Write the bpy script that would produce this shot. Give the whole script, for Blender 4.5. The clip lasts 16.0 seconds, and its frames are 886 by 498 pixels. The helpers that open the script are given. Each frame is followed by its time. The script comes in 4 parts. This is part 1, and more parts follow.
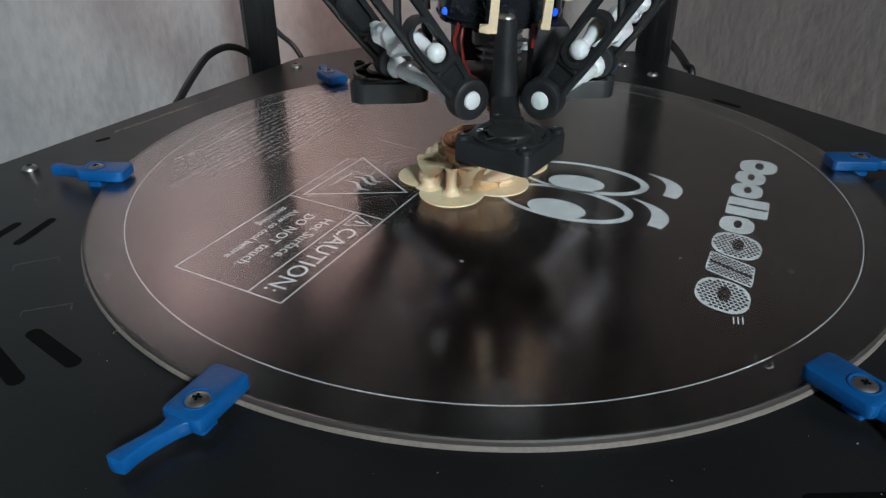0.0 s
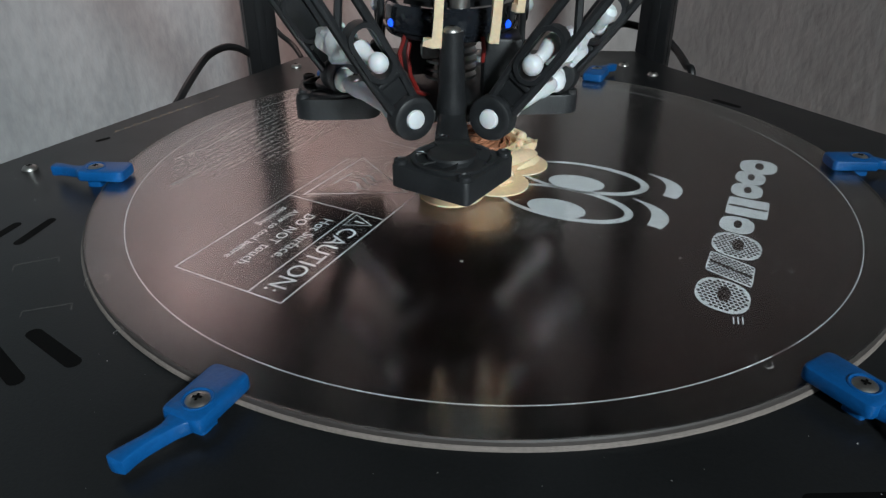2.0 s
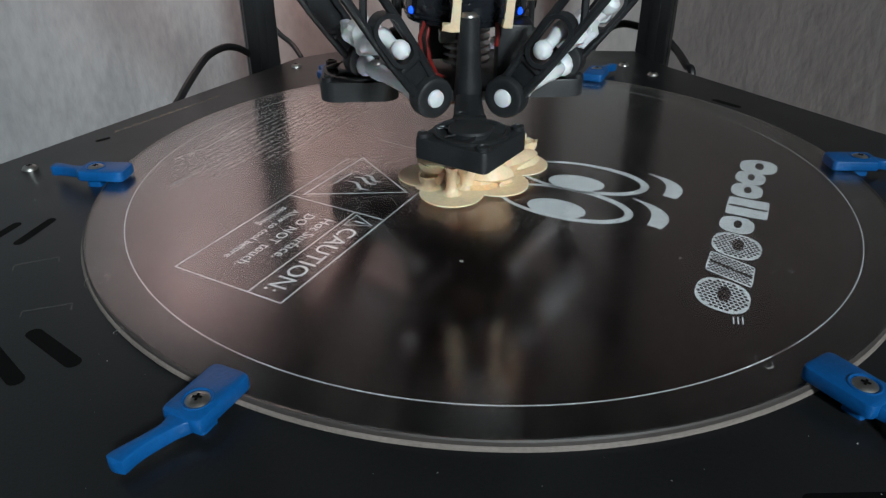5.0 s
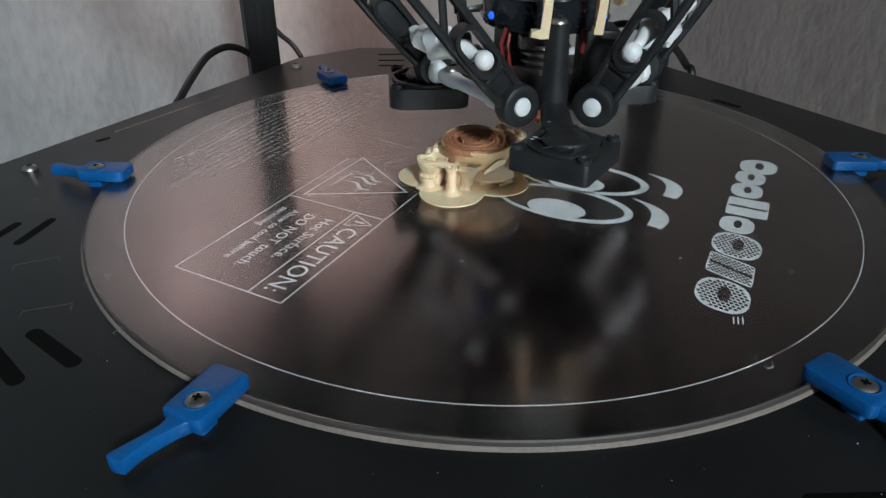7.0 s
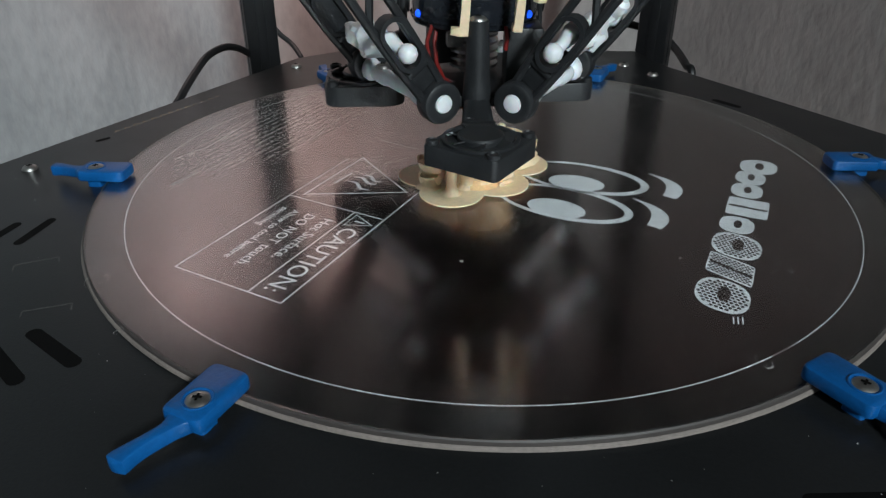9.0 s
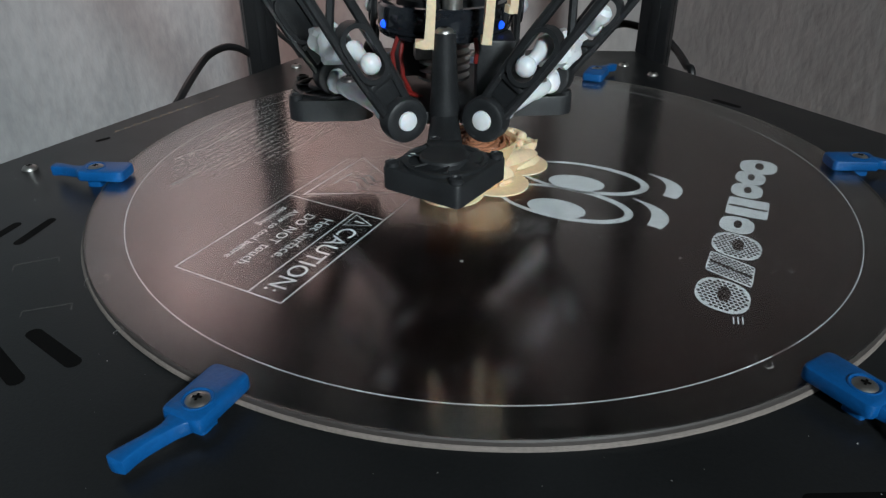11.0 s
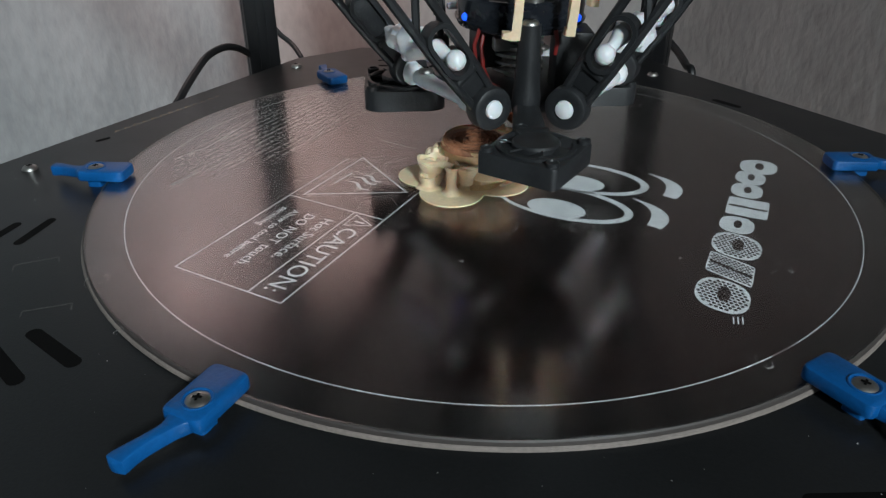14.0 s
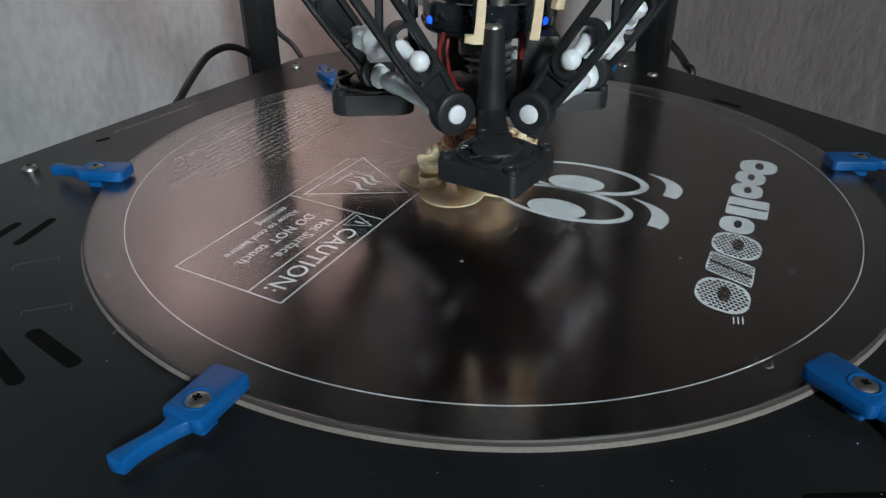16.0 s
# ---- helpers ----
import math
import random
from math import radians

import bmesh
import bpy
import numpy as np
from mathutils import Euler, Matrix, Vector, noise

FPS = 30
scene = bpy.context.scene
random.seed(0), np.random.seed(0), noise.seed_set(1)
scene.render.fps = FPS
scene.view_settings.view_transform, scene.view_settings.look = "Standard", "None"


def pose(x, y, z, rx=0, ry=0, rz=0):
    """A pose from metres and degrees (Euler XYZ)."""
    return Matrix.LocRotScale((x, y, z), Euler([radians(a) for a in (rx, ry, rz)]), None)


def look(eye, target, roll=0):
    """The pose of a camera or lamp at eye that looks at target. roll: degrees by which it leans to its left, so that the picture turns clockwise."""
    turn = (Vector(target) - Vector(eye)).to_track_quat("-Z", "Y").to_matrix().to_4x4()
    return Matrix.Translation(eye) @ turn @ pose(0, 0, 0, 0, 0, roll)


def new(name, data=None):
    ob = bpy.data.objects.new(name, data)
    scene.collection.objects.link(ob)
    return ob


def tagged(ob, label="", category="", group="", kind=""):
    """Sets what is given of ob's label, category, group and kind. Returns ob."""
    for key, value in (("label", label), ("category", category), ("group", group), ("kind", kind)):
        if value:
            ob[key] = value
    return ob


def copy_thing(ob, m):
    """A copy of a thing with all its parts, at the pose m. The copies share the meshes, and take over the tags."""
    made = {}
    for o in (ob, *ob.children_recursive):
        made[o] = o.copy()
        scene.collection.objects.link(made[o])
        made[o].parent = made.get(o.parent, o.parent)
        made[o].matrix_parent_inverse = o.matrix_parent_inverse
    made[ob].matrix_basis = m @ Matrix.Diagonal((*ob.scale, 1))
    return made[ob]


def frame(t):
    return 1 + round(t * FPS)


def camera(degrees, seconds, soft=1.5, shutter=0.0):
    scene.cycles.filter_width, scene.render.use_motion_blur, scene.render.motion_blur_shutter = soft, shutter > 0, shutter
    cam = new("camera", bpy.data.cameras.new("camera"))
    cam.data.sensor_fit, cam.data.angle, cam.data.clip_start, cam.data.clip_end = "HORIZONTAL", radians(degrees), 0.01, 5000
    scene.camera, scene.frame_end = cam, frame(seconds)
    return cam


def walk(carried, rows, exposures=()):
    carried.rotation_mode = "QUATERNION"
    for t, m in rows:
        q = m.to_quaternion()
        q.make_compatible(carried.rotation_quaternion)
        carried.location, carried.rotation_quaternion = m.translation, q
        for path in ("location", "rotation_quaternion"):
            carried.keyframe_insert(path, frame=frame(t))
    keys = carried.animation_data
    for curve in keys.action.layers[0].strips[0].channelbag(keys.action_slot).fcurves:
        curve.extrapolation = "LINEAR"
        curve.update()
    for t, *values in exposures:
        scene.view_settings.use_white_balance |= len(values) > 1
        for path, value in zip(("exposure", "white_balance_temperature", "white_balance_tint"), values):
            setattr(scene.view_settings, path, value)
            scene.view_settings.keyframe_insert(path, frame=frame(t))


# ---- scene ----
cam = camera(64.03, 16.0, soft=1.35)
EYE, TARGET = (0.0, -0.2664, 0.1184), (-0.0169, -0.0064, -0.0303)
walk(cam, [(0.0, look(EYE, TARGET)), (16.0, look(EYE, TARGET))])

# ---- light ----
scene.view_settings.exposure = 0.0
world = bpy.data.worlds.new("world")
scene.world = world
world.use_nodes = True
wn = world.node_tree
sky = wn.nodes.new("ShaderNodeTexSky")
sky.sky_type, sky.sun_disc = "NISHITA", False
sky.sun_elevation, sky.sun_rotation = radians(35), radians(140)
wn.nodes["Background"].inputs[1].default_value = 0.08
wn.links.new(sky.outputs[0], wn.nodes["Background"].inputs[0])


def window_light(name, size_x, size_y, watts, colour, m, spread):
    lamp = bpy.data.lights.new(name, "AREA")
    lamp.shape, lamp.size, lamp.size_y, lamp.energy, lamp.color = "RECTANGLE", size_x, size_y, watts, colour
    lamp.spread = radians(spread)
    ob = new(name, lamp)
    ob.matrix_world = m
    return ob


window_light("window_daylight", 0.20, 0.20, 2.75, (0.84, 0.96, 1.0), look((0.60, -1.58, 0.92), (-0.14, 0.0, -0.06)), 50)
window_light("wall_lamp_light", 0.06, 0.06, 0.64, (1.0, 0.74, 0.70), look((-0.15, 0.22, 0.315), (-0.245, 0.38, 0.15)), 122)


# ---- materials ----
def material(name, colour, rough=0.5, metal=0.0, vary=0.15, grain=300.0, bump=0.0, bump_scale=None, blotch=20.0,
             rough_vary=0.1, colour2=None, spec=0.5, **extra):
    """Principled surface with two scales of tone variation and a fine relief."""
    m = bpy.data.materials.new(name)
    m.use_nodes = True
    nt = m.node_tree
    n, l = nt.nodes, nt.links
    b = n["Principled BSDF"]
    co = n.new("ShaderNodeTexCoord")
    fine, wide = n.new("ShaderNodeTexNoise"), n.new("ShaderNodeTexNoise")
    fine.inputs["Scale"].default_value, fine.inputs["Detail"].default_value = grain, 4
    wide.inputs["Scale"].default_value, wide.inputs["Detail"].default_value = blotch, 3
    for tex in (fine, wide):
        l.new(co.outputs["Object"], tex.inputs["Vector"])
    add = n.new("ShaderNodeMath")
    add.operation = "ADD"
    l.new(fine.outputs[0], add.inputs[0])
    l.new(wide.outputs[0], add.inputs[1])
    ramp = n.new("ShaderNodeMapRange")
    ramp.inputs[1].default_value, ramp.inputs[2].default_value = 0.65, 1.35
    l.new(add.outputs[0], ramp.inputs[0])
    mix = n.new("ShaderNodeMix")
    mix.data_type = "RGBA"
    c2 = colour2 or tuple(c * (1 + vary) for c in colour)
    c1 = tuple(c * (1 - vary) for c in colour) if colour2 is None else colour
    mix.inputs[6].default_value, mix.inputs[7].default_value = (*c1, 1), (*c2, 1)
    l.new(ramp.outputs[0], mix.inputs[0])
    l.new(mix.outputs[2], b.inputs["Base Color"])
    rr = n.new("ShaderNodeMapRange")
    rr.inputs[3].default_value, rr.inputs[4].default_value = rough * (1 - rough_vary), rough * (1 + rough_vary)
    l.new(wide.outputs[0], rr.inputs[0])
    l.new(rr.outputs[0], b.inputs["Roughness"])
    b.inputs["Metallic"].default_value = metal
    b.inputs["Specular IOR Level"].default_value = spec
    if bump:
        bn, bt = n.new("ShaderNodeBump"), n.new("ShaderNodeTexNoise")
        bt.inputs["Scale"].default_value, bt.inputs["Detail"].default_value = bump_scale or grain, 3
        l.new(co.outputs["Object"], bt.inputs["Vector"])
        bn.inputs["Strength"].default_value, bn.inputs["Distance"].default_value = 1.0, bump
        l.new(bt.outputs[0], bn.inputs["Height"])
        l.new(bn.outputs[0], b.inputs["Normal"])
    for key, value in extra.items():
        b.inputs[key.replace("_", " ")].default_value = value
    return m


def glowing(name, colour, strength):
    m = material(name, colour, 0.3)
    b = m.node_tree.nodes["Principled BSDF"]
    b.inputs["Emission Color"].default_value = (*colour, 1)
    b.inputs["Emission Strength"].default_value = strength
    return m


def wallpaper(name, c1, c2):
    """Pressed wallpaper with vertical fibrous flecks."""
    m = material(name, c1, 0.75, vary=0.1, grain=150, blotch=22, bump=0.0014, bump_scale=110, colour2=c2)
    nt = m.node_tree
    co = [x for x in nt.nodes if x.type == "TEX_COORD"][0]
    mp = nt.nodes.new("ShaderNodeMapping")
    mp.inputs["Scale"].default_value = (1.0, 1.0, 0.5)
    nt.links.new(co.outputs["Object"], mp.inputs["Vector"])
    for x in nt.nodes:
        if x.type == "TEX_NOISE":
            nt.links.new(mp.outputs[0], x.inputs["Vector"])
    return m


WALL_GREY = wallpaper("wallpaper_grey", (0.265, 0.282, 0.292), (0.395, 0.412, 0.422))
WALL_PINK = wallpaper("wallpaper_pink", (0.345, 0.315, 0.303), (0.465, 0.425, 0.41))
CEILING = material("ceiling_paint", (0.45, 0.43, 0.41), 0.8, vary=0.04, grain=60, blotch=3)
FLOOR = material("floor_wood", (0.16, 0.10, 0.06), 0.5, vary=0.3, grain=40, blotch=5)
DESK = material("desk_wood", (0.25, 0.17, 0.10), 0.45, vary=0.25, grain=60, blotch=6)
DECK = material("black_melamine", (0.0095, 0.0100, 0.0105), 0.34, spec=0.38, vary=0.35, grain=900, blotch=25, bump=0.00004, bump_scale=1500, rough_vary=0.25)
# near-black in place of the shade inside deck slots and screw heads
SLOT_SHADE = material("slot_shade", (0.003, 0.003, 0.003), 0.7, spec=0.08)
SCORE = material("scored_melamine", (0.07, 0.066, 0.064), 0.7, vary=0.6, grain=1500, blotch=300)
PCB = material("dark_coppery_board", (0.112, 0.061, 0.059), 0.16, metal=1.0, vary=0.10, grain=90, blotch=18, rough_vary=0.3)
SILK = material("white_silkscreen", (0.42, 0.44, 0.455), 0.6, vary=0.22, grain=1500, blotch=200)
BLUE = material("blue_plastic", (0.003, 0.082, 0.27), 0.36, spec=0.35, vary=0.15, grain=700, blotch=90, bump=0.00008, bump_scale=900)
STEEL = material("screw_steel", (0.42, 0.41, 0.39), 0.42, metal=1.0, vary=0.2, grain=1200, blotch=200)
CABLE = material("cable_rubber", (0.010, 0.010, 0.011), 0.45)
POST = material("black_post_paint", (0.010, 0.010, 0.011), 0.4, vary=0.3, grain=200, blotch=30)
BLACK = material("black_plastic", (0.014, 0.015, 0.0165), 0.46, vary=0.3, grain=900, blotch=110, bump=0.00006, bump_scale=1400, rough_vary=0.25)
GLOSSY = material("glossy_black_plastic", (0.012, 0.014, 0.018), 0.10, vary=0.2, grain=600, blotch=80)
NYLON = material("white_nylon", (0.72, 0.74, 0.76), 0.38, vary=0.06, grain=700, blotch=150, Subsurface_Weight=0.15, Subsurface_Scale=0.002)
CREAM = material("cream_filament", (0.80, 0.62, 0.42), 0.42, vary=0.1, grain=900, blotch=140, bump=0.00012, bump_scale=700, Subsurface_Weight=0.25, Subsurface_Scale=0.003)
# cream plastic as well: shade on the main rose painted in as tan and brown
SHADED_CREAM = material("shaded_cream_filament", (0.72, 0.49, 0.27), 0.42, vary=0.15, grain=900, blotch=140, bump=0.00012, bump_scale=700, Subsurface_Weight=0.25, Subsurface_Scale=0.003)
SHADED_INFILL = material("shaded_cream_infill", (0.40, 0.17, 0.09), 0.5, vary=0.3, grain=800, blotch=160, bump=0.0001)
ALU = material("heat_sink_aluminium", (0.36, 0.35, 0.34), 0.35, metal=1.0, vary=0.2, grain=900, blotch=120)
RED = material("red_wire", (0.16, 0.010, 0.008), 0.4)
COPPER = material("heater_block", (0.32, 0.13, 0.07), 0.35, metal=1.0, vary=0.3, grain=700, blotch=150)
BLUE_LED = glowing("blue_led", (0.01, 0.10, 1.0), 1.2)
BORDER = material("grey_border_film", (0.085, 0.066, 0.064), 0.15, metal=1.0, vary=0.2, grain=400, blotch=30)
FROST = material("ground_glass_edge", (0.185, 0.155, 0.138), 0.6, vary=0.2, grain=900, blotch=60)
EDGE = material("border_tone_edge", (0.05, 0.042, 0.039), 0.55, vary=0.2, grain=600, blotch=50)
GLUE = material("dried_glue", (0.42, 0.40, 0.38), 0.6, vary=0.3)

GLASS = bpy.data.materials.new("borosilicate_glass")
GLASS.use_nodes = True
gb = GLASS.node_tree.nodes["Principled BSDF"]
gb.inputs["Base Color"].default_value = (0.97, 0.98, 0.97, 1)
gb.inputs["Transmission Weight"].default_value = 1.0
gb.inputs["IOR"].default_value = 1.5
gn, gr = GLASS.node_tree.nodes.new("ShaderNodeTexNoise"), GLASS.node_tree.nodes.new("ShaderNodeMapRange")
gc = GLASS.node_tree.nodes.new("ShaderNodeTexCoord")
gn.inputs["Scale"].default_value, gn.inputs["Detail"].default_value = 35.0, 5.0
gr.inputs[3].default_value, gr.inputs[4].default_value = 0.04, 0.18
GLASS.node_tree.links.new(gc.outputs["Object"], gn.inputs["Vector"])
GLASS.node_tree.links.new(gn.outputs[0], gr.inputs[0])
GLASS.node_tree.links.new(gr.outputs[0], gb.inputs["Roughness"])


# ---- mesh helpers (millimetres in, metres out) ----
MM = 0.001


def part(name, bm, mat, parent=None, label="", m=None, smooth=True, flat_angle=35):
    """Link a bmesh, drawn in millimetres, as one mesh object."""
    bmesh.ops.scale(bm, vec=(MM, MM, MM), verts=bm.verts)
    bmesh.ops.recalc_face_normals(bm, faces=bm.faces)
    limit = radians(flat_angle)
    for f in bm.faces:
        f.smooth = smooth
    for e in bm.edges:
        if len(e.link_faces) == 2 and e.calc_face_angle(0) > limit:
            e.smooth = False
    me = bpy.data.meshes.new(name)
    bm.to_mesh(me)
    bm.free()
    me.materials.append(mat)
    ob = new(name, me)
    if parent is not None:
        ob.parent = parent
    if m is not None:
        ob.matrix_basis = m
    if label:
        ob["label"] = label
    return ob


def thing(name, label, category, m=None, group="", kind=""):
    ob = new(name)
    ob.empty_display_size = 0.01
    if m is not None:
        ob.matrix_basis = m
    return tagged(ob, label, category, group, kind)


def mpose(x, y, z, rx=0, ry=0, rz=0):
    return pose(x * MM, y * MM, z * MM, rx, ry, rz)


def box(bm, sx, sy, sz, m=None, bevel=0.0, seg=2):
    """A bevelled box centred on the origin of m (m in millimetres)."""
    res = bmesh.ops.create_cube(bm, size=1.0)
    vs = res["verts"]
    bmesh.ops.scale(bm, vec=(sx, sy, sz), verts=vs)
    if bevel:
        es = list({e for v in vs for e in v.link_edges})
        out = bmesh.ops.bevel(bm, geom=es, offset=bevel, segments=seg, affect="EDGES", profile=0.5)
        vs = list({v for f in out["faces"] for v in f.verts} | {v for v in vs if v.is_valid})
    if m is not None:
        bmesh.ops.transform(bm, matrix=m, verts=vs)
    return bm


def lathe(bm, profile, seg=32, m=None, squash=None, closed=False):
    """Turn (radius, z) pairs about z; squash(angle, r, z) may reshape."""
    rings = []
    for r, z in profile:
        if r < 1e-6:
            rings.append([bm.verts.new((0, 0, z))])
            continue
        ring = []
        for i in range(seg):
            a = 2 * math.pi * i / seg
            rr, zz = squash(a, r, z) if squash else (r, z)
            ring.append(bm.verts.new((rr * math.cos(a), rr * math.sin(a), zz)))
        rings.append(ring)
    pairs = list(zip(rings, rings[1:])) + ([(rings[-1], rings[0])] if closed else [])
    for a, b in pairs:
        for i in range(seg):
            j = (i + 1) % seg
            if len(a) == 1 and len(b) > 1:
                bm.faces.new((a[0], b[j], b[i]))
            elif len(b) == 1 and len(a) > 1:
                bm.faces.new((a[i], a[j], b[0]))
            elif len(a) > 1:
                bm.faces.new((a[i], a[j], b[j], b[i]))
    if m is not None:
        bmesh.ops.transform(bm, matrix=m, verts=[v for r in rings for v in r])
    return bm


def tube(bm, pts, r, seg=10, taper=None):
    """A round bar along points."""
    pts = [Vector(q) for q in pts]
    rings = []
    up = Vector((0, 0, 1))
    for i, q in enumerate(pts):
        d = (pts[min(i + 1, len(pts) - 1)] - pts[max(i - 1, 0)]).normalized()
        if i == 0:
            side = d.cross(up if abs(d.z) < 0.95 else Vector((1, 0, 0))).normalized()
        else:
            side = (side - d * side.dot(d)).normalized()
        oth = d.cross(side)
        rad = r if taper is None else r * taper[i]
        rings.append([bm.verts.new(q + rad * (math.cos(2 * math.pi * k / seg) * side + math.sin(2 * math.pi * k / seg) * oth)) for k in range(seg)])
    for a, b in zip(rings, rings[1:]):
        for k in range(seg):
            bm.faces.new((a[k], a[(k + 1) % seg], b[(k + 1) % seg], b[k]))
    bm.faces.new(rings[0][::-1])
    bm.faces.new(rings[-1])
    return bm


def slab(bm, outline, z0, z1, holes=(), bevel=0.0):
    """A flat plate from an outline, from z0 to z1."""
    bot = [bm.verts.new((x, y, z0)) for x, y in outline]
    top = [bm.verts.new((x, y, z1)) for x, y in outline]
    n = len(outline)
    f = [bm.faces.new(top), bm.faces.new(bot[::-1])]
    for i in range(n):
        f.append(bm.faces.new((bot[i], bot[(i + 1) % n], top[(i + 1) % n], top[i])))
    if bevel:
        bmesh.ops.bevel(bm, geom=list(f[0].edges), offset=bevel, segments=2, affect="EDGES", profile=0.5)
    return bm


def ribbon(bm, pts, width, z0, z1, closed=False):
    """A thin printed line of even or given width along points in the plane."""
    pts = [Vector((q[0], q[1])) for q in pts]
    n = len(pts)
    rows = []
    for i, q in enumerate(pts):
        if closed:
            d = pts[(i + 1) % n] - pts[(i - 1) % n]
        else:
            d = pts[min(i + 1, n - 1)] - pts[max(i - 1, 0)]
        d.normalize()
        w = width if not callable(width) else width(i / max(1, n - 1))
        s = Vector((-d.y, d.x)) * w * 0.5
        rows.append([bm.verts.new((*(q + s), z0)), bm.verts.new((*(q - s), z0)), bm.verts.new((*(q - s), z1)), bm.verts.new((*(q + s), z1))])
    loop = list(zip(rows, rows[1:])) + ([(rows[-1], rows[0])] if closed else [])
    for a, b in loop:
        for k in range(4):
            bm.faces.new((a[k], b[k], b[(k + 1) % 4], a[(k + 1) % 4]))
    if not closed:
        bm.faces.new(rows[0])
        bm.faces.new(rows[-1][::-1])
    return bm


def circle(cx, cy, rx, ry=None, n=40, turn=0.0, a0=0.0, a1=360.0):
    ry = rx if ry is None else ry
    out = []
    c, s = math.cos(radians(turn)), math.sin(radians(turn))
    full = abs(a1 - a0) >= 360
    for i in range(n):
        a = radians(a0 + (a1 - a0) * i / (n if full else n - 1))
        x, y = rx * math.cos(a), ry * math.sin(a)
        out.append((cx + c * x - s * y, cy + s * x + c * y))
    return out


def lettering(body, size, m, mat, parent, name, depth=0.03, spacing=1.0):
    """Flat words from the built-in font, as a mesh."""
    cu = bpy.data.curves.new(name, "FONT")
    cu.body, cu.size, cu.extrude, cu.space_character, cu.resolution_u = body, size * MM, depth * MM, spacing, 3
    tmp = bpy.data.objects.new(name, cu)
    scene.collection.objects.link(tmp)
    dg = bpy.context.evaluated_depsgraph_get()
    me = bpy.data.meshes.new_from_object(tmp.evaluated_get(dg))
    bpy.data.objects.remove(tmp)
    me.materials.clear()
    me.materials.append(mat)
    ob = new(name, me)
    ob.parent = parent
    ob.matrix_basis = m
    return ob


# ---- the room ----
def wall(name, sx, sy, sz, m, mat, label):
    return tagged(part(name, box(bmesh.new(), sx, sy, sz), mat, None, m=m), label, "wall", kind="structure")


Z0, Z1, TH = -0.86, 1.64, 0.08
P_NW, P_NE, P_SW, P_SE = Vector((-0.225, 0.42)), Vector((0.165, 0.42)), Vector((-1.23, -1.65)), Vector((1.37, -1.65))


def wall_between(name, a, b, za, zb, mat, label):
    """A wall whose inner face runs from a to b, with the room on its right."""
    d = b - a
    n = Vector((-d.y, d.x)).normalized()
    mid = (a + b) / 2 + n * TH / 2
    return wall(name, d.length * 1000, TH * 1000, (zb - za) * 1000, pose(mid.x, mid.y, (za + zb) / 2, rz=math.degrees(math.atan2(d.y, d.x))), mat, label)


wall_between("wall_west", P_SW, P_NW, Z0, Z1, WALL_GREY, "light grey textured wallpaper on the side wall")
wall_between("wall_north", P_NW, P_NE, Z0, Z1, WALL_PINK, "pinkish grey textured wallpaper on the back wall")
wall_between("wall_east", P_NE, P_SE, Z0, Z1, WALL_PINK, "pinkish grey textured wallpaper beside the printer")
S_A, S_B = Vector((0.90, -1.65)), Vector((0.30, -1.65))
wall_between("wall_south", P_SE, S_A, Z0, Z1, WALL_PINK, "narrow papered wall beside the window opening")
wall_between("wall_south_2", S_B, P_SW, Z0, Z1, WALL_PINK, "plain papered wall closing the room")
wall_between("wall_south_3", S_A, S_B, Z0, 0.62, WALL_PINK, "papered wall under the window opening")
wall_between("wall_south_4", S_A, S_B, 1.22, Z1, WALL_PINK, "papered wall over the window opening")
tagged(part("ceiling", box(bmesh.new(), 3000, 2500, 80), CEILING, None, m=pose(0.07, -0.6, Z1 + 0.04)), "plain painted ceiling of the room", "ceiling", kind="structure")
tagged(part("floor", box(bmesh.new(), 3000, 2500, 80), FLOOR, None, m=pose(0.07, -0.6, Z0 - 0.04)), "brown wooden floor of the room", "floor", kind="structure")

desk = thing("desk", "plain brown wooden desk under the printer", "desk", pose(0, 0, Z0))
part("tabletop", box(bmesh.new(), 540, 640, 28, bevel=3), DESK, desk, m=mpose(0, -90, 736))
for dx in (-1, 1):
    for dy in (-1, 1):
        part("leg", box(bmesh.new(), 45, 45, 722, bevel=2), DESK, desk, m=mpose(dx * 215, -90 + dy * 280, 361))

# ---- the printer base ----
base = thing("printer_base", "black melamine printer base with a glossy deck, on the desk", "printer", pose(0, 0, 0))
DECK_OUT = [(-244, -76), (-122.5, 180), (-86, 210), (96, 212), (108, 176), (262, -45), (170, -330), (-150, -330)]
part("deck", slab(bmesh.new(), DECK_OUT, -6, 0, bevel=0.6), DECK, base, "glossy black deck plate with dust specks")
inner = [(x * 0.95, y * 0.95 if y > -300 else y + 15) for x, y in DECK_OUT]
part("skirt", slab(bmesh.new(), inner, -110, -6.02), DECK, base)


def deck_slot(a, b, width):
    d = Vector(b) - Vector(a)
    L, ang = d.length, math.degrees(math.atan2(d.y, d.x))
    bm = bmesh.new()
    pts = circle(L / 2 - width / 2, 0, width / 2, n=9, a0=-90, a1=90) + circle(-L / 2 + width / 2, 0, width / 2, n=9, a0=90, a1=270)
    # no hole is cut: a dark slab paints the slot's shaded inside
    slab(bm, pts, -1.0, 0.06)
    mid = (Vector(a) + Vector(b)) / 2
    part("slot", bm, SLOT_SHADE, base, m=mpose(mid.x, mid.y, 0, rz=ang))


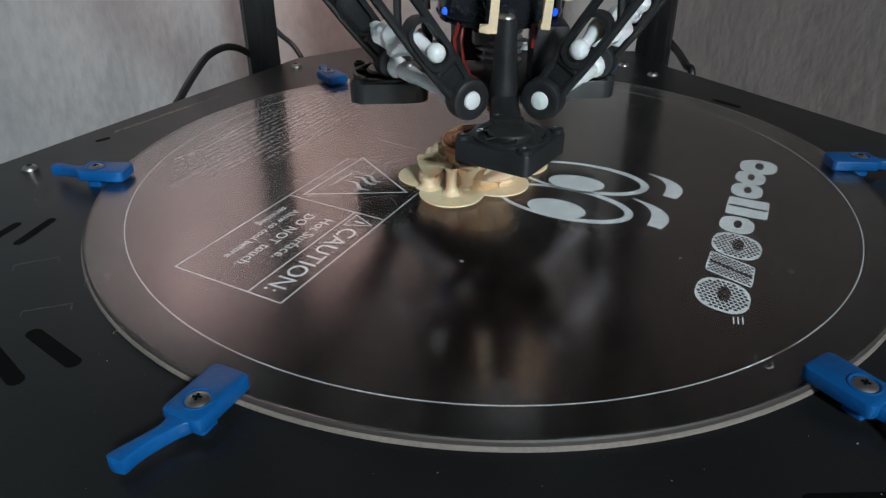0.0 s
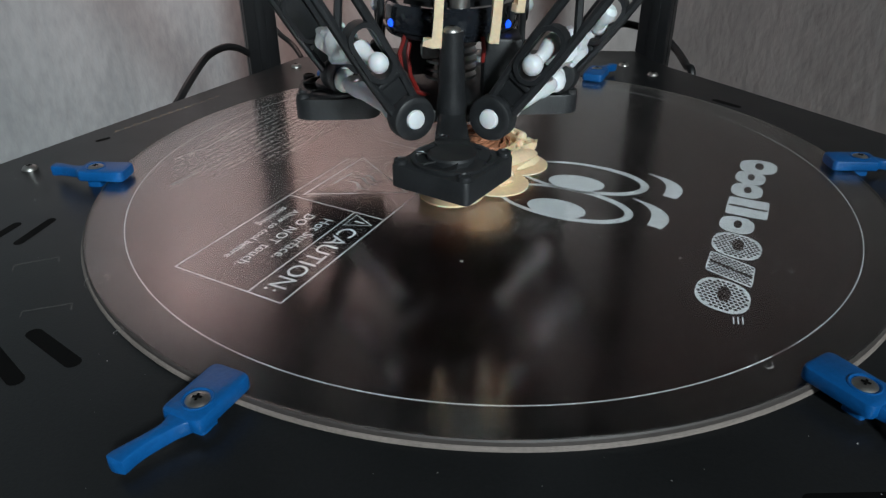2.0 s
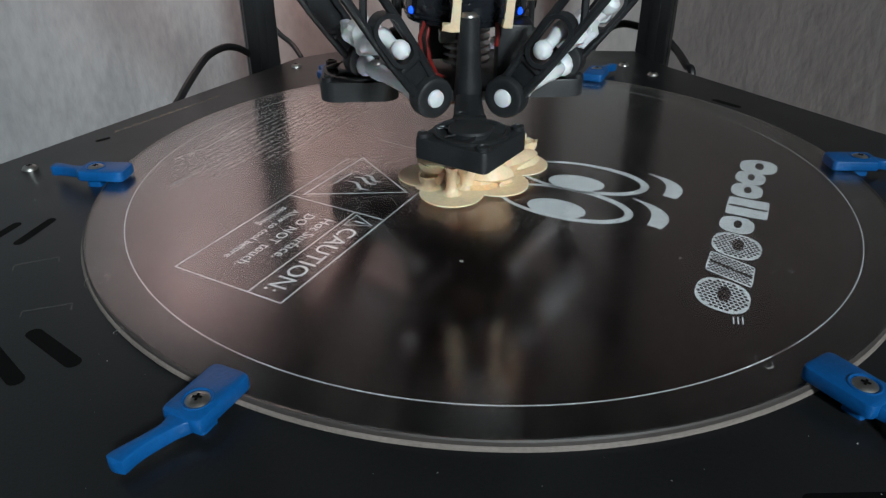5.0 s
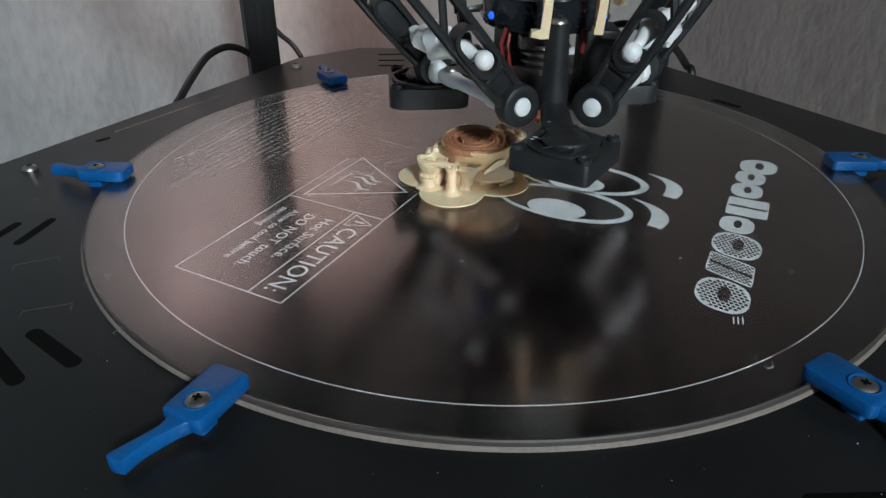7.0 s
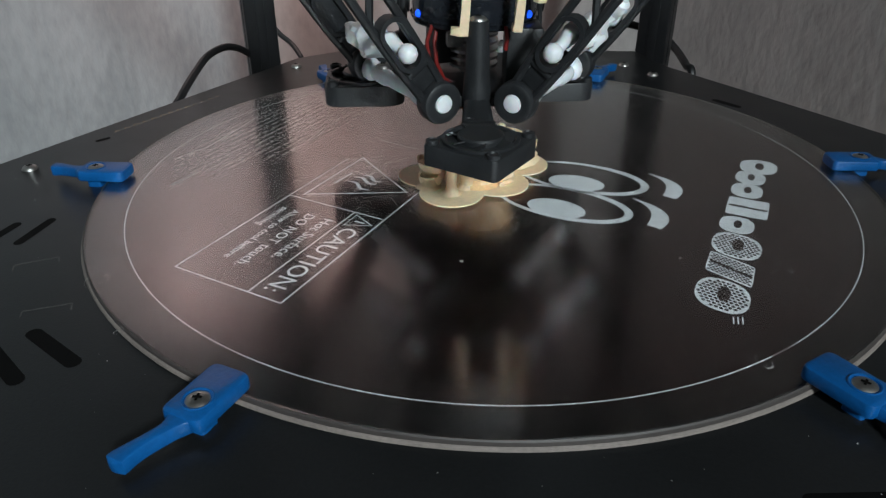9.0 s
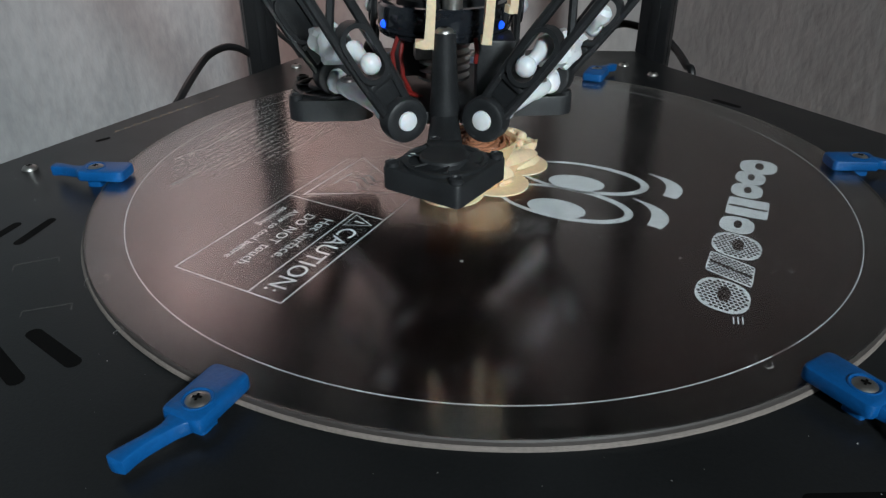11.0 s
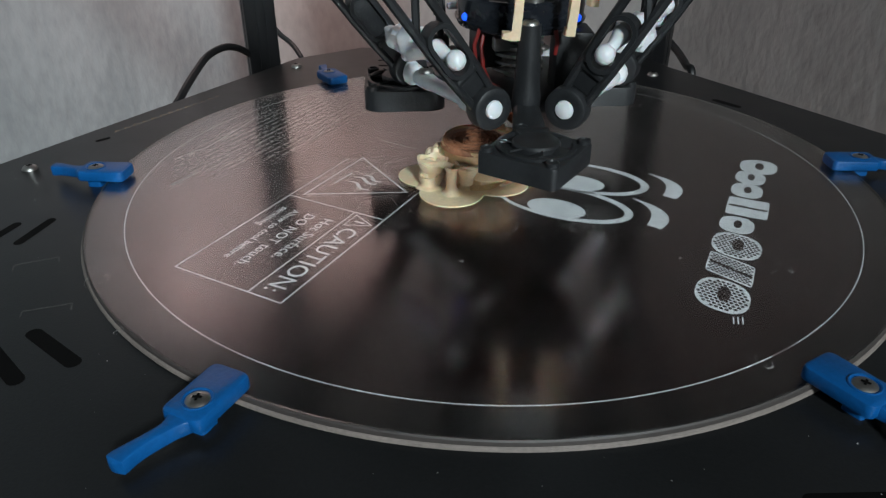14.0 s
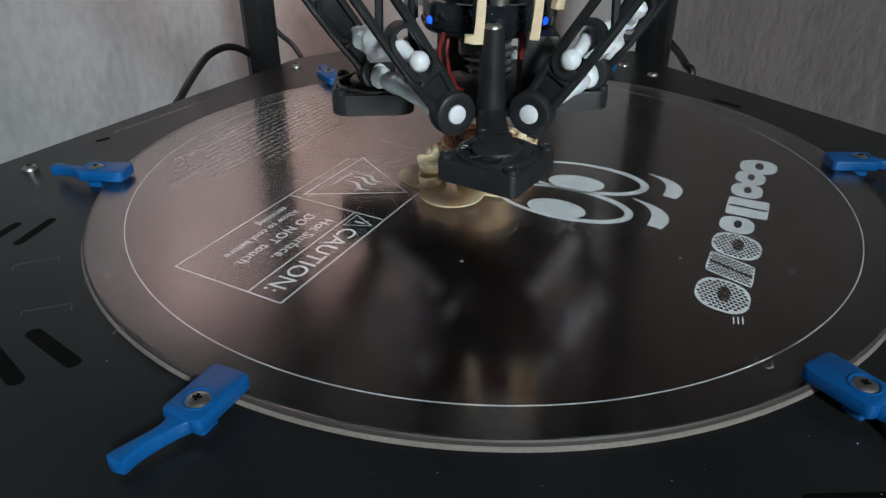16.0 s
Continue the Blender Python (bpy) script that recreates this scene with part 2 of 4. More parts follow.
for a, b, w in (((-126, -113), (-105, -127), 4.5), ((-133, -121), (-116, -135), 4.5), ((-159, -66), (-156.5, -46), 3.5), ((-170, -66), (-167, -50), 3.5),
                ((-72, 192), (-54, 194), 3), ((-70, 178), (-53, 179), 3), ((-68, 166), (-52, 167), 3), ((120, 111), (131, 98), 4), ((68, -160), (90, -158), 4),
                ((-179, 29.5), (-174.8, 35), 2.4)):
    deck_slot(a, b, w)


def scratch_outline(a, b, w):
    """A scored bracket mark in the deck."""
    d = (Vector(b) - Vector(a)).normalized()
    s = Vector((-d.y, d.x))
    p0, p1 = Vector(a), Vector(b)
    bm = bmesh.new()
    ribbon(bm, [p0 - s * w, p0, p1, p1 - s * w], 0.55, -0.2, 0.05)
    part("scored_mark", bm, SCORE, base)


# worn, unreadable marking along the edge of the deck
WORN_INK = material("worn_tan_ink", (0.26, 0.20, 0.15), 0.7, vary=0.5)
for k in range(13):
    q = Vector((-176.4, 42.5)).lerp(Vector((-147, 98)), k / 12)
    d = Vector((0.55, 0.835))
    part("worn_marking", ribbon(bmesh.new(), [q + Vector((0.9, -0.5)), q + d * 1.4 - Vector((0.9, -0.5)), q + d * (2.2 + 0.7 * (k % 3)) + Vector((0.6, -0.3))], 1.0 if k < 9 else 0.6, -0.2, 0.05), WORN_INK, base)
scratch_outline((-151.5, -79), (-139.7, -73), 3.5)
scratch_outline((-133.8, -104), (-121.2, -99), 3.5)


def screw(parent, m, r=4.2, name="screw", cross=True, h=2.0):
    bm = lathe(bmesh.new(), [(r, 0), (r * 0.98, h * 0.25), (r * 0.8, h * 0.7), (r * 0.45, h * 0.95), (0, h)], 24)
    ob = part(name, bm, STEEL, parent, m=m)
    if cross:
        # dark cross laid on top, painting the shade of the driver hollow
        bm = bmesh.new()
        box(bm, r * 0.72, r * 0.2, 0.5, Matrix.Translation((0, 0, h * 0.93)) @ Matrix.Rotation(0.35, 4, "Z"))
        box(bm, r * 0.2, r * 0.72, 0.49, Matrix.Translation((0, 0, h * 0.93)) @ Matrix.Rotation(0.35, 4, "Z"))
        part("recess_shade", bm, SLOT_SHADE, ob)
    return ob


for x, y in ((-191, -3), (-118, 160), (83, 176), (97, 156)):
    s = screw(None, mpose(x, y, 0), 3.2, "deck_screw", True, 1.8)
    tagged(s, "small steel cross-head screw in the black deck", "screw", "deck screws")


def post(x, y, turn, h):
    t = thing("frame_post", "tall black square frame post behind the deck", "post", mpose(x, y, -110, rz=turn), "frame posts")
    bm = box(bmesh.new(), 19.6, 19.6, h, Matrix.Translation((0, 0, h / 2)), bevel=1.2)
    part("column", bm, POST, t)
    for sx, sy in ((0, -9.6), (9.6, 0), (-9.6, 0)):
        part("groove", box(bmesh.new(), 6 if sx == 0 else 1.2, 6 if sy == 0 else 1.2, h - 4, Matrix.Translation((sx, sy, h / 2)), bevel=0.3), POST, t)


post(-149.5, 196, 25, 900)
post(110, 223, -25, 900)


def cable(name, pts, r, label):
    # smooth the guide points
    P = [Vector(q) for q in pts]
    out = []
    for i in range(len(P) - 1):
        p0, p1, p2, p3 = P[max(i - 1, 0)], P[i], P[i + 1], P[min(i + 2, len(P) - 1)]
        for k in range(8):
            t = k / 8
            out.append(0.5 * ((2 * p1) + (p2 - p0) * t + (2 * p0 - 5 * p1 + 4 * p2 - p3) * t * t + (3 * p1 - p0 - 3 * p2 + p3) * t ** 3))
    out.append(P[-1])
    return tagged(part(name, tube(bmesh.new(), out, r), CABLE), label, "cable")


cable("power_cable", [(-177, 84, -60), (-174, 102, -14), (-172.5, 112, -5), (-172, 140, 3), (-169, 155, 8), (-162, 170, 9), (-155, 185, 1), (-149, 190, -12), (-146, 195, -40)], 2.2, "black rubber cable looping over the deck edge")
cable("power_cable", [(-150, 222, 12), (-143, 220, 5), (-137, 220, 0), (-131, 215, -5), (-127, 210, -12), (-126, 210, -40)], 1.8, "thin black cable running down beside the post")
cable("power_cable", [(72, 260, -60), (73, 260, -20), (75, 260, -10), (81, 260, 1), (92, 260, 7), (104, 260, 6), (114, 260, 1), (118, 262, -30)], 2.6, "black cable looping behind the frame post")
cable("power_cable", [(118, 255, 6), (125, 250, -1), (131, 240, -7), (133, 220, -11), (135, 210, -15), (136, 205, -50)], 2.6, "black cable hanging down beside the post")

rnd = random.Random(21)
bm = bmesh.new()
count = 0
while count < 260:
    x, y = rnd.uniform(-235, 240), rnd.uniform(-190, 200)
    if math.hypot(x, y) < 153 or x < -244 + (y + 76) * 0.475 or x > 262 - (y + 45) * 0.69:
        continue
    s = rnd.uniform(0.05, 0.2)
    lathe(bm, [(s, 0.0), (s * 0.7, s * 0.4), (0, s * 0.5)], 5, Matrix.Translation((x, y, 0)) @ Matrix.Rotation(rnd.uniform(0, 6), 4, "Z") @ Matrix.Diagonal((1.0, rnd.uniform(0.4, 2.2), 1.0, 1.0)))
    count += 1
tagged(part("dust_specks", bm, GLUE), "fine pale dust specks on the black deck", "dust", kind="stuff")

# ---- heated bed and glass ----
bed = thing("heated_bed", "round black heated bed board with white printed markings", "heated bed", pose(0, 0, 0))
part("board", lathe(bmesh.new(), [(0, 0.02), (138.2, 0.02), (138.4, 0.05), (138.4, 0.16), (0, 0.16)], 128), PCB, bed)
ZP0, ZP1 = 0.14, 0.20
part("border", lathe(bmesh.new(), [(138.5, 0.02), (149.9, 0.02), (149.9, 0.16), (138.5, 0.16)], 128, closed=True), BORDER, bed, "grey border round the board")
part("ring_line", ribbon(bmesh.new(), circle(0, 0, 137, n=160), 0.32, ZP0, ZP1, True), SILK, bed, "white printed ring")

# caution box: u runs along the words, v upwards over them
A0, B0 = Vector((-97.5, -79.4)), Vector((-58.6, -97.6))
C0 = Vector((-25.4, -19.7))
long_dir, short_dir = (C0 - B0).normalized(), (B0 - A0).normalized()
E0 = A0 + long_dir * 59
F0 = B0 + long_dir * 59
G0 = A0 + short_dir * 30.2
H0 = G0 + long_dir * 59
for a, b in ((A0, B0), (B0, C0), (A0, A0 + long_dir * 100), (E0, F0), (G0, H0)):
    part("label_line", ribbon(bmesh.new(), [a, b], 0.45, ZP0, ZP1), SILK, bed)


def on_label(u, v):
    """Pose for words: u from the divider along the reading direction, v up from the lower edge."""
    q = E0 - long_dir * u + short_dir * v
    return Matrix.Translation((q.x * MM, q.y * MM, ZP1 * MM)) @ Matrix.Rotation(math.atan2(-long_dir.y, -long_dir.x), 4, "Z")


lettering("CAUTION:", 9.4, on_label(11, 33.2), SILK, bed, "caution_heading", spacing=1.0)
lettering("Hot Surface.", 5.8, on_label(9, 23.2), SILK, bed, "caution_line", spacing=1.05)
lettering("DO NOT touch.", 5.6, on_label(9, 15.5), SILK, bed, "caution_line", spacing=1.05)
lettering("Allow to cool before", 4.2, on_label(9, 9.0), SILK, bed, "caution_line", spacing=1.05)
lettering("servicing", 4.2, on_label(9, 4.0), SILK, bed, "caution_line", spacing=1.05)


def tri(name, a, b, c, w):
    return part(name, ribbon(bmesh.new(), [a, b, c], w, ZP0, ZP1, True), SILK, bed)


def lp(u, v):
    q = E0 - long_dir * u + short_dir * v
    return (q.x, q.y)


tri("small_triangle", lp(1.5, 32), lp(10, 32), lp(5.7, 41), 0.7)
part("triangle_mark", ribbon(bmesh.new(), [lp(5.7, 34), lp(5.7, 38)], 0.8, ZP0, ZP1), SILK, bed)
tri("warning_triangle", (-52.5, 13.4), (-69.0, -24.0), (-30.2, -19.8), 1.2)
for a, b in (((-54.5, -11.0), (-44.9, -18.7)), ((-52.6, -6.9), (-42.7, -13.3)), ((-49.2, -5.3), (-41.2, -10.5))):
    a, b = Vector(a), Vector(b)
    side = Vector((-(b - a).y, (b - a).x)).normalized()
    pts = [a.lerp(b, i / 14) + side * 1.2 * math.sin(i / 14 * 6.28) for i in range(15)]
    part("heat_wave", ribbon(bmesh.new(), pts, lambda t: 0.45 + 0.9 * math.sin(math.pi * t), ZP0, ZP1), SILK, bed)
part("triangle_mark", ribbon(bmesh.new(), [(-59.6, -13.5), (-54.3, -2.9)], 0.8, ZP0, ZP1), SILK, bed)

# unreadable fine print: rows of short upright bars grouped like words
rnd = random.Random(4)
fine = bmesh.new()
fs = Vector((-long_dir.y, long_dir.x))
for row in range(14):
    o = Vector((-89.6, 16.8)) + fs * (row * 3.55 - 3.0)
    u = rnd.uniform(-38, -30) if row > 2 else rnd.uniform(-8, 2)
    while u < 86:
        for k in range(rnd.randint(2, 8)):
            w = rnd.uniform(0.35, 1.0)
            tall = rnd.uniform(0.7, 1.7)
            a = o + long_dir * u
            b = a + long_dir * w
            if a.length < 131 and b.length < 131 and rnd.random() < 0.85:
                ribbon(fine, [a, b], tall, ZP0, ZP1)
            u += w + rnd.uniform(0.3, 0.55)
        u += rnd.uniform(0.9, 1.8)
for k in range(9):
    # a single bolder row apart from the block
    a = Vector((-123.0, -19.4)) + long_dir * (k * 1.9)
    ribbon(fine, [a, a + long_dir * rnd.uniform(0.9, 1.5)], 2.0, ZP0, ZP1)
part("fine_print", fine, material("faded_silkscreen", (0.18, 0.168, 0.164), 0.6, vary=0.7, grain=1800, blotch=45), bed, "rows of faded fine print")
part("label_line", ribbon(bmesh.new(), [(-132.0, 6.0), (-122.0, 24.0), (-112.5, 62.0)], 0.3, ZP0, ZP1), SILK, bed)
part("label_line", ribbon(bmesh.new(), [(-48.3, 34.7), (-29.5, 24.2)], 0.25, ZP0, ZP1), SILK, bed)

# pair of cartoon-like eye marks drawn as plain loops
def loop_mark(name, cx, cy, rx, ry, turn, w):
    pts = circle(cx, cy, rx, ry, 48, turn)
    return part(name, ribbon(bmesh.new(), pts, lambda t: w * (0.95 + 0.35 * math.cos(2 * math.pi * t)), ZP0, ZP1, True), SILK, bed)


def blob_mark(name, cx, cy, rx, ry, turn):
    return part(name, slab(bmesh.new(), circle(cx, cy, rx, ry, 36, turn), ZP0, ZP1 + 0.02), SILK, bed)


loop_mark("oval_loop", 38.4, -1.1, 25.4, 13.1, -21, 2.3)
loop_mark("oval_loop", 29.2, -24.6, 24.9, 12.4, -24, 2.3)
blob_mark("oval_spot", 36.0, -6.7, 11.1, 7.0, -18)
blob_mark("oval_spot", 26.4, -29.7, 11.1, 7.1, -26)


def crescent(name, a, b, c, w):
    """A tapered curved stroke from a by b to c."""
    a, b, c = Vector(a), Vector(b), Vector(c)
    pts = [(1 - t) ** 2 * a + 2 * t * (1 - t) * (2 * b - (a + c) / 2) + t * t * c for t in [i / 14 for i in range(15)]]
    part(name, ribbon(bmesh.new(), pts, lambda t: 0.5 + w * math.sin(t * 2.35) * t ** 0.4, ZP0, ZP1), SILK, bed)


crescent("curved_stroke", (66.1, 4.3), (73.5, -6.5), (69.8, -17.8), 6.6)
crescent("curved_stroke", (56.0, -19.7), (63.2, -31.0), (59.5, -42.5), 6.6)

# maker's mark as plain shapes: leaning ovals and blocks, the last three perforated
MARKS = [("oval", (113.0, 13.7), (7.0, -2.0), (-2.6, -7.2)), ("oval", (106.3, 2.4), (5.2, -2.4), (-2.6, -6.4)), ("oval", (101.2, -10.0), (5.3, -2.3), (-2.5, -6.4)),
         ("block", (96.9, -25.1), (6.7, -2.7), (-2.8, -7.2)), ("oval", (89.0, -39.0), (5.3, -2.4), (-2.5, -6.1)), ("oval", (84.5, -54.3), (6.8, -4.4), (-3.6, -7.8)),
         ("block", (78.3, -69.2), (5.7, -5.3), (-2.5, -6.1)), ("oval", (71.6, -84.8), (6.8, -4.4), (-3.6, -8.2))]


def mark_piece(bm, c, a, b, p0, p1, r0, r1, top, power=1.0):
    """An oval or a block in the mark's own leaning axes."""
    pts = []
    for i in range(28):
        ang = 2 * math.pi * i / 28
        ca, sa = math.cos(ang), math.sin(ang)
        q = c + a * (p0 + r0 * math.copysign(abs(ca) ** power, ca)) + b * (p1 + r1 * math.copysign(abs(sa) ** power, sa))
        pts.append((q.x, q.y))
    return slab(bm, pts, ZP0, top)


for k, (form, c, a, b) in enumerate(MARKS):
    c, a, b = Vector(c), Vector(a), Vector(b)
    blk = part("mark_block", mark_piece(bmesh.new(), c, a, b, 0, 0, 1, 1, ZP1, 0.8 if form == "oval" else 0.16), SILK, bed)
    nb = bmesh.new()
    if form == "oval":
        mark_piece(nb, c, a, b, 0.05, -0.1, 0.24, 0.48, ZP1 + 0.03)
    else:
        mark_piece(nb, c, a, b, -0.42, -0.02, 0.5, 0.11, ZP1 + 0.03, 0.5)
        mark_piece(nb, c, a, b, 0.46, 0.02, 0.48, 0.10, ZP1 + 0.03, 0.5)
    part("notch", nb, PCB, blk)
    if k >= 5:
        nb = bmesh.new()
        for iu in range(-6, 7):
            for iv in range(-6, 7):
                u, v = (iu + 0.5 * (iv % 2)) / 5.2, iv / 6.2
                inside = u * u + v * v < 0.86 if form == "oval" else max(abs(u), abs(v)) < 0.92
                if inside:
                    mark_piece(nb, c, a, b, u, v, 0.075, 0.062, ZP1 + 0.04, 1.0)
        part("perforation", nb, PCB, blk)
for x in (72.4, 73.7, 75.0):
    part("mark_bar", ribbon(bmesh.new(), [(x - 0.8, -96.0), (x - 1.6, -99.4)], 0.35, ZP0, ZP1), SILK, bed)

glass = part("glass_plate", lathe(bmesh.new(), [(0, 0.25), (149.0, 0.25), (149.3, 0.25), (149.9, 0.6), (149.9, 2.7), (149.3, 3.1), (149.0, 3.1), (0, 3.1)], 160), GLASS, flat_angle=12)
tagged(glass, "round clear borosilicate glass plate over the heated bed", "glass plate")
glass.visible_shadow = False
part("ground_edge", lathe(bmesh.new(), [(149.95, 0.05), (150.7, 0.12), (151.0, 0.5), (150.8, 1.1), (150.3, 1.45), (149.97, 1.4), (149.97, 0.3)], 160, closed=True), FROST, glass, "pale ground edge")
# opaque band added over the clear side, coloured like the border seen through it
part("border_tone_band", lathe(bmesh.new(), [(149.92, 1.42), (150.25, 1.48), (150.15, 2.6), (149.75, 3.0), (149.65, 2.9), (149.92, 2.5)], 160, closed=True), EDGE, glass, "grey band added over the clear upper edge")

# dried specks of glue on the glass
rnd = random.Random(7)
bm = bmesh.new()
for k in range(1300):
    if k < 900:
        a, r = rnd.gauss(0, 1), rnd.gauss(0, 1)
        x, y = 2 + 20 * a, -46 + 13 * r
    else:
        a, r = rnd.uniform(0, 6.28), 142 * math.sqrt(rnd.random())
        x, y = r * math.cos(a), r * math.sin(a)
    if math.hypot(x, y) > 145:
        continue
    s = rnd.uniform(0.045, 0.18) * (2.0 if rnd.random() < 0.04 else 1)
    lathe(bm, [(s, 3.1), (s * 0.6, 3.1 + s * 0.3), (0, 3.1 + s * 0.35)], 5, Matrix.Translation((x, y, 0)) @ Matrix.Rotation(rnd.uniform(0, 6), 4, "Z") @ Matrix.Diagonal((1.0, rnd.uniform(0.4, 2.6), 1.0, 1.0)))
for k in range(90):
    if k < 45:
        x, y = rnd.gauss(-45, 26), rnd.gauss(78, 12)
    elif k < 60:
        x, y = rnd.gauss(92, 10), rnd.gauss(-78, 14)
    else:
        a, r = rnd.uniform(0, 6.28), 140 * math.sqrt(rnd.random())
        x, y = r * math.cos(a), r * math.sin(a)
    if math.hypot(x, y) > 135 or (math.hypot(x + 5, y) < 40):
        continue
    ang, ln = rnd.uniform(0, 3.14), rnd.uniform(1.0, 7.0)
    pts = [(x + ln * t * math.cos(ang + 0.3 * t), y + ln * t * math.sin(ang + 0.3 * t)) for t in (0, 0.35, 0.7, 1.0)]
    ribbon(bm, pts, rnd.uniform(0.03, 0.09), 3.09, 3.12)
for x, y, span in ((-116.6, -90.3, 3.2), (-121, -43, 2.0), (73, -118, 2.6), (140, -19, 2.4), (-99, -117, 1.4), (96, -70, 2.0)):
    # curled smears near the rim
    for k in range(5):
        a0, r0 = rnd.uniform(0, 6.28), span * rnd.uniform(0.4, 1.0)
        cx, cy = x + rnd.gauss(0, 0.6), y + rnd.gauss(0, 0.6)
        ribbon(bm, [(cx + r0 * math.cos(a0 + t), cy + 1.4 * r0 * math.sin(a0 + t)) for t in (0, 0.4, 0.8, 1.2, 1.6)], rnd.uniform(0.04, 0.10), 3.09, 3.125)
for k in range(150):
    # hair scratches left by the scraper beside the print
    x, y = rnd.gauss(-48, 12), rnd.gauss(-8, 12)
    if math.hypot(x + 13, y + 5) < 26:
        continue
    ang, ln = rnd.gauss(0.35, 0.5), rnd.uniform(2.0, 9.0)
    pts = [(x + ln * t * math.cos(ang + 0.2 * t), y + ln * t * math.sin(ang + 0.2 * t)) for t in (0, 0.5, 1.0)]
    ribbon(bm, pts, rnd.uniform(0.03, 0.08), 3.09, 3.115)
tagged(part("glue_specks", bm, GLUE), "scattered pale specks of dried glue on glass", "specks", kind="stuff")


# ---- blue clips ----
def rounded(corners, r, n=5):
    """A polygon's outline with its corners rounded."""
    out = []
    for i, c in enumerate(corners):
        c, p0, p1 = Vector(c), Vector(corners[i - 1]), Vector(corners[(i + 1) % len(corners)])
        a, b = c + (p0 - c).normalized() * r, c + (p1 - c).normalized() * r
        for k in range(n + 1):
            u = k / n
            q = a * (1 - u) ** 2 + c * 2 * u * (1 - u) + b * u * u
            out.append((q.x, q.y))
    return out


def glass_clip():
    t = thing("glass_clip", "blue plastic turn clip with a steel screw holding the glass", "clip", None, "clips round the glass")
    # the head lies along -x over the glass, the lever along +x
    bm = bmesh.new()
    loops = []
    for inset, z in ((0.9, 3.14), (0.25, 3.35), (0.0, 3.9), (0.0, 6.4), (0.25, 7.05), (0.9, 7.4)):
        loops.append([bm.verts.new((x, y, z)) for x, y in rounded([(-12.8 + inset, -6.1 + inset), (6.2 - inset, -6.1 + inset), (6.2 - inset, 5.4 - inset), (-12.8 + inset, 5.4 - inset)], 2.4 - inset)])
    for l0, l1 in zip(loops, loops[1:]):
        for j in range(len(l0)):
            bm.faces.new((l0[j], l0[(j + 1) % len(l0)], l1[(j + 1) % len(l0)], l1[j]))
    bm.faces.new(loops[0][::-1])
    bm.faces.new(loops[-1])
    part("clip_head", bm, BLUE, t)
    bm = bmesh.new()
    slab(bm, rounded([(-2.2, -3.4), (3.4, -3.4), (3.4, 3.2), (-2.2, 3.2)], 1.2), 0.02, 4.4)
    part("clip_foot", bm, BLUE, t)
    # the lever: a swept bar that thins, sinks and bends aside to a rounded tip
    bm = bmesh.new()
    rings = []
    n = 22
    for i in range(n + 1):
        u = i / n
        x = 5.0 + 16.3 * u
        y = -0.3 - 4.6 * (u * u * (3 - 2 * u)) ** 0.9
        neck = math.exp(-(u / 0.16) ** 2)
        w = 1.8 + 1.7 * neck + 0.75 * math.exp(-((u - 0.95) / 0.22) ** 2)
        top = 6.9 - 1.6 * u + 0.5 * u * u
        low = 2.9 - 1.4 * u
        tip = math.sqrt(max(0.12, 1 - max(0, (u - 0.93) / 0.075) ** 2))
        w *= tip
        mid, hh = (top + low) / 2, (top - low) / 2 * (0.45 + 0.55 * tip)
        ring = []
        for j in range(16):
            a = 2 * math.pi * j / 16
            ca, sa = math.cos(a), math.sin(a)
            ring.append(bm.verts.new((x, y + w * abs(ca) ** 0.32 * (1 if ca > 0 else -1), mid + hh * abs(sa) ** 0.32 * (1 if sa > 0 else -1))))
        rings.append(ring)
    for r0, r1 in zip(rings, rings[1:]):
        for j in range(16):
            bm.faces.new((r0[j], r1[j], r1[(j + 1) % 16], r0[(j + 1) % 16]))
    bm.faces.new(rings[0])
    bm.faces.new(rings[-1][::-1])
    bmesh.ops.recalc_face_normals(bm, faces=bm.faces[:])
    part("lever", bm, BLUE, t)
    bm = lathe(bmesh.new(), [(3.2, 7.3), (3.9, 7.3), (4.0, 7.55), (3.7, 7.75), (3.3, 7.6)], 28, closed=True)
    part("collar", bm, BLUE, t)
    screw(t, mpose(0, 0, 7.1), 3.1, "screw", True, 1.0)
    return t


CLIPS = [(-113.9, 2.7, 159.3), (-55.0, -0.4, 159.2), (5.8, -4.2, 154.0), (66.4, 3.2, 154.0), (125.7, 0, 154.2), (185.7, -5.7, 155.2)]
first = None
for ang, dev, rad in CLIPS:
    m = mpose(rad * math.cos(radians(ang)), rad * math.sin(radians(ang)), 0, rz=ang + dev)
    if first is None:
        first = glass_clip()
        first.matrix_basis = m
    else:
        copy_thing(first, m)

# ---- the half-printed flower ----
flower = thing("printed_flower", "cream half-printed plastic flower cluster, shade browned into its infill, on the glass", "printed model", mpose(0, 0, 3.1))
LOBES = [(-12.6, -22, 12.3), (4.8, -11.8, 12.2), (13.5, 8, 12.0), (-23.5, -6, 11.2), (8, 20, 11), (-6, 20, 11)]
cx0, cy0 = -5.0, -1.0
outline = []
for i in range(180):
    a = 2 * math.pi * i / 180
    dx, dy = math.cos(a), math.sin(a)
    best = 8.0
    for lx, ly, lr in LOBES:
        ox, oy = cx0 - lx, cy0 - ly
        b = ox * dx + oy * dy
        disc = b * b - (ox * ox + oy * oy - lr * lr)
        if disc > 0:
            best = max(best, -b + math.sqrt(disc))
    outline.append((cx0 + best * dx, cy0 + best * dy))
part("brim", slab(bmesh.new(), outline, 0.02, 0.5, bevel=0.15), CREAM, flower, "flat lobed brim")


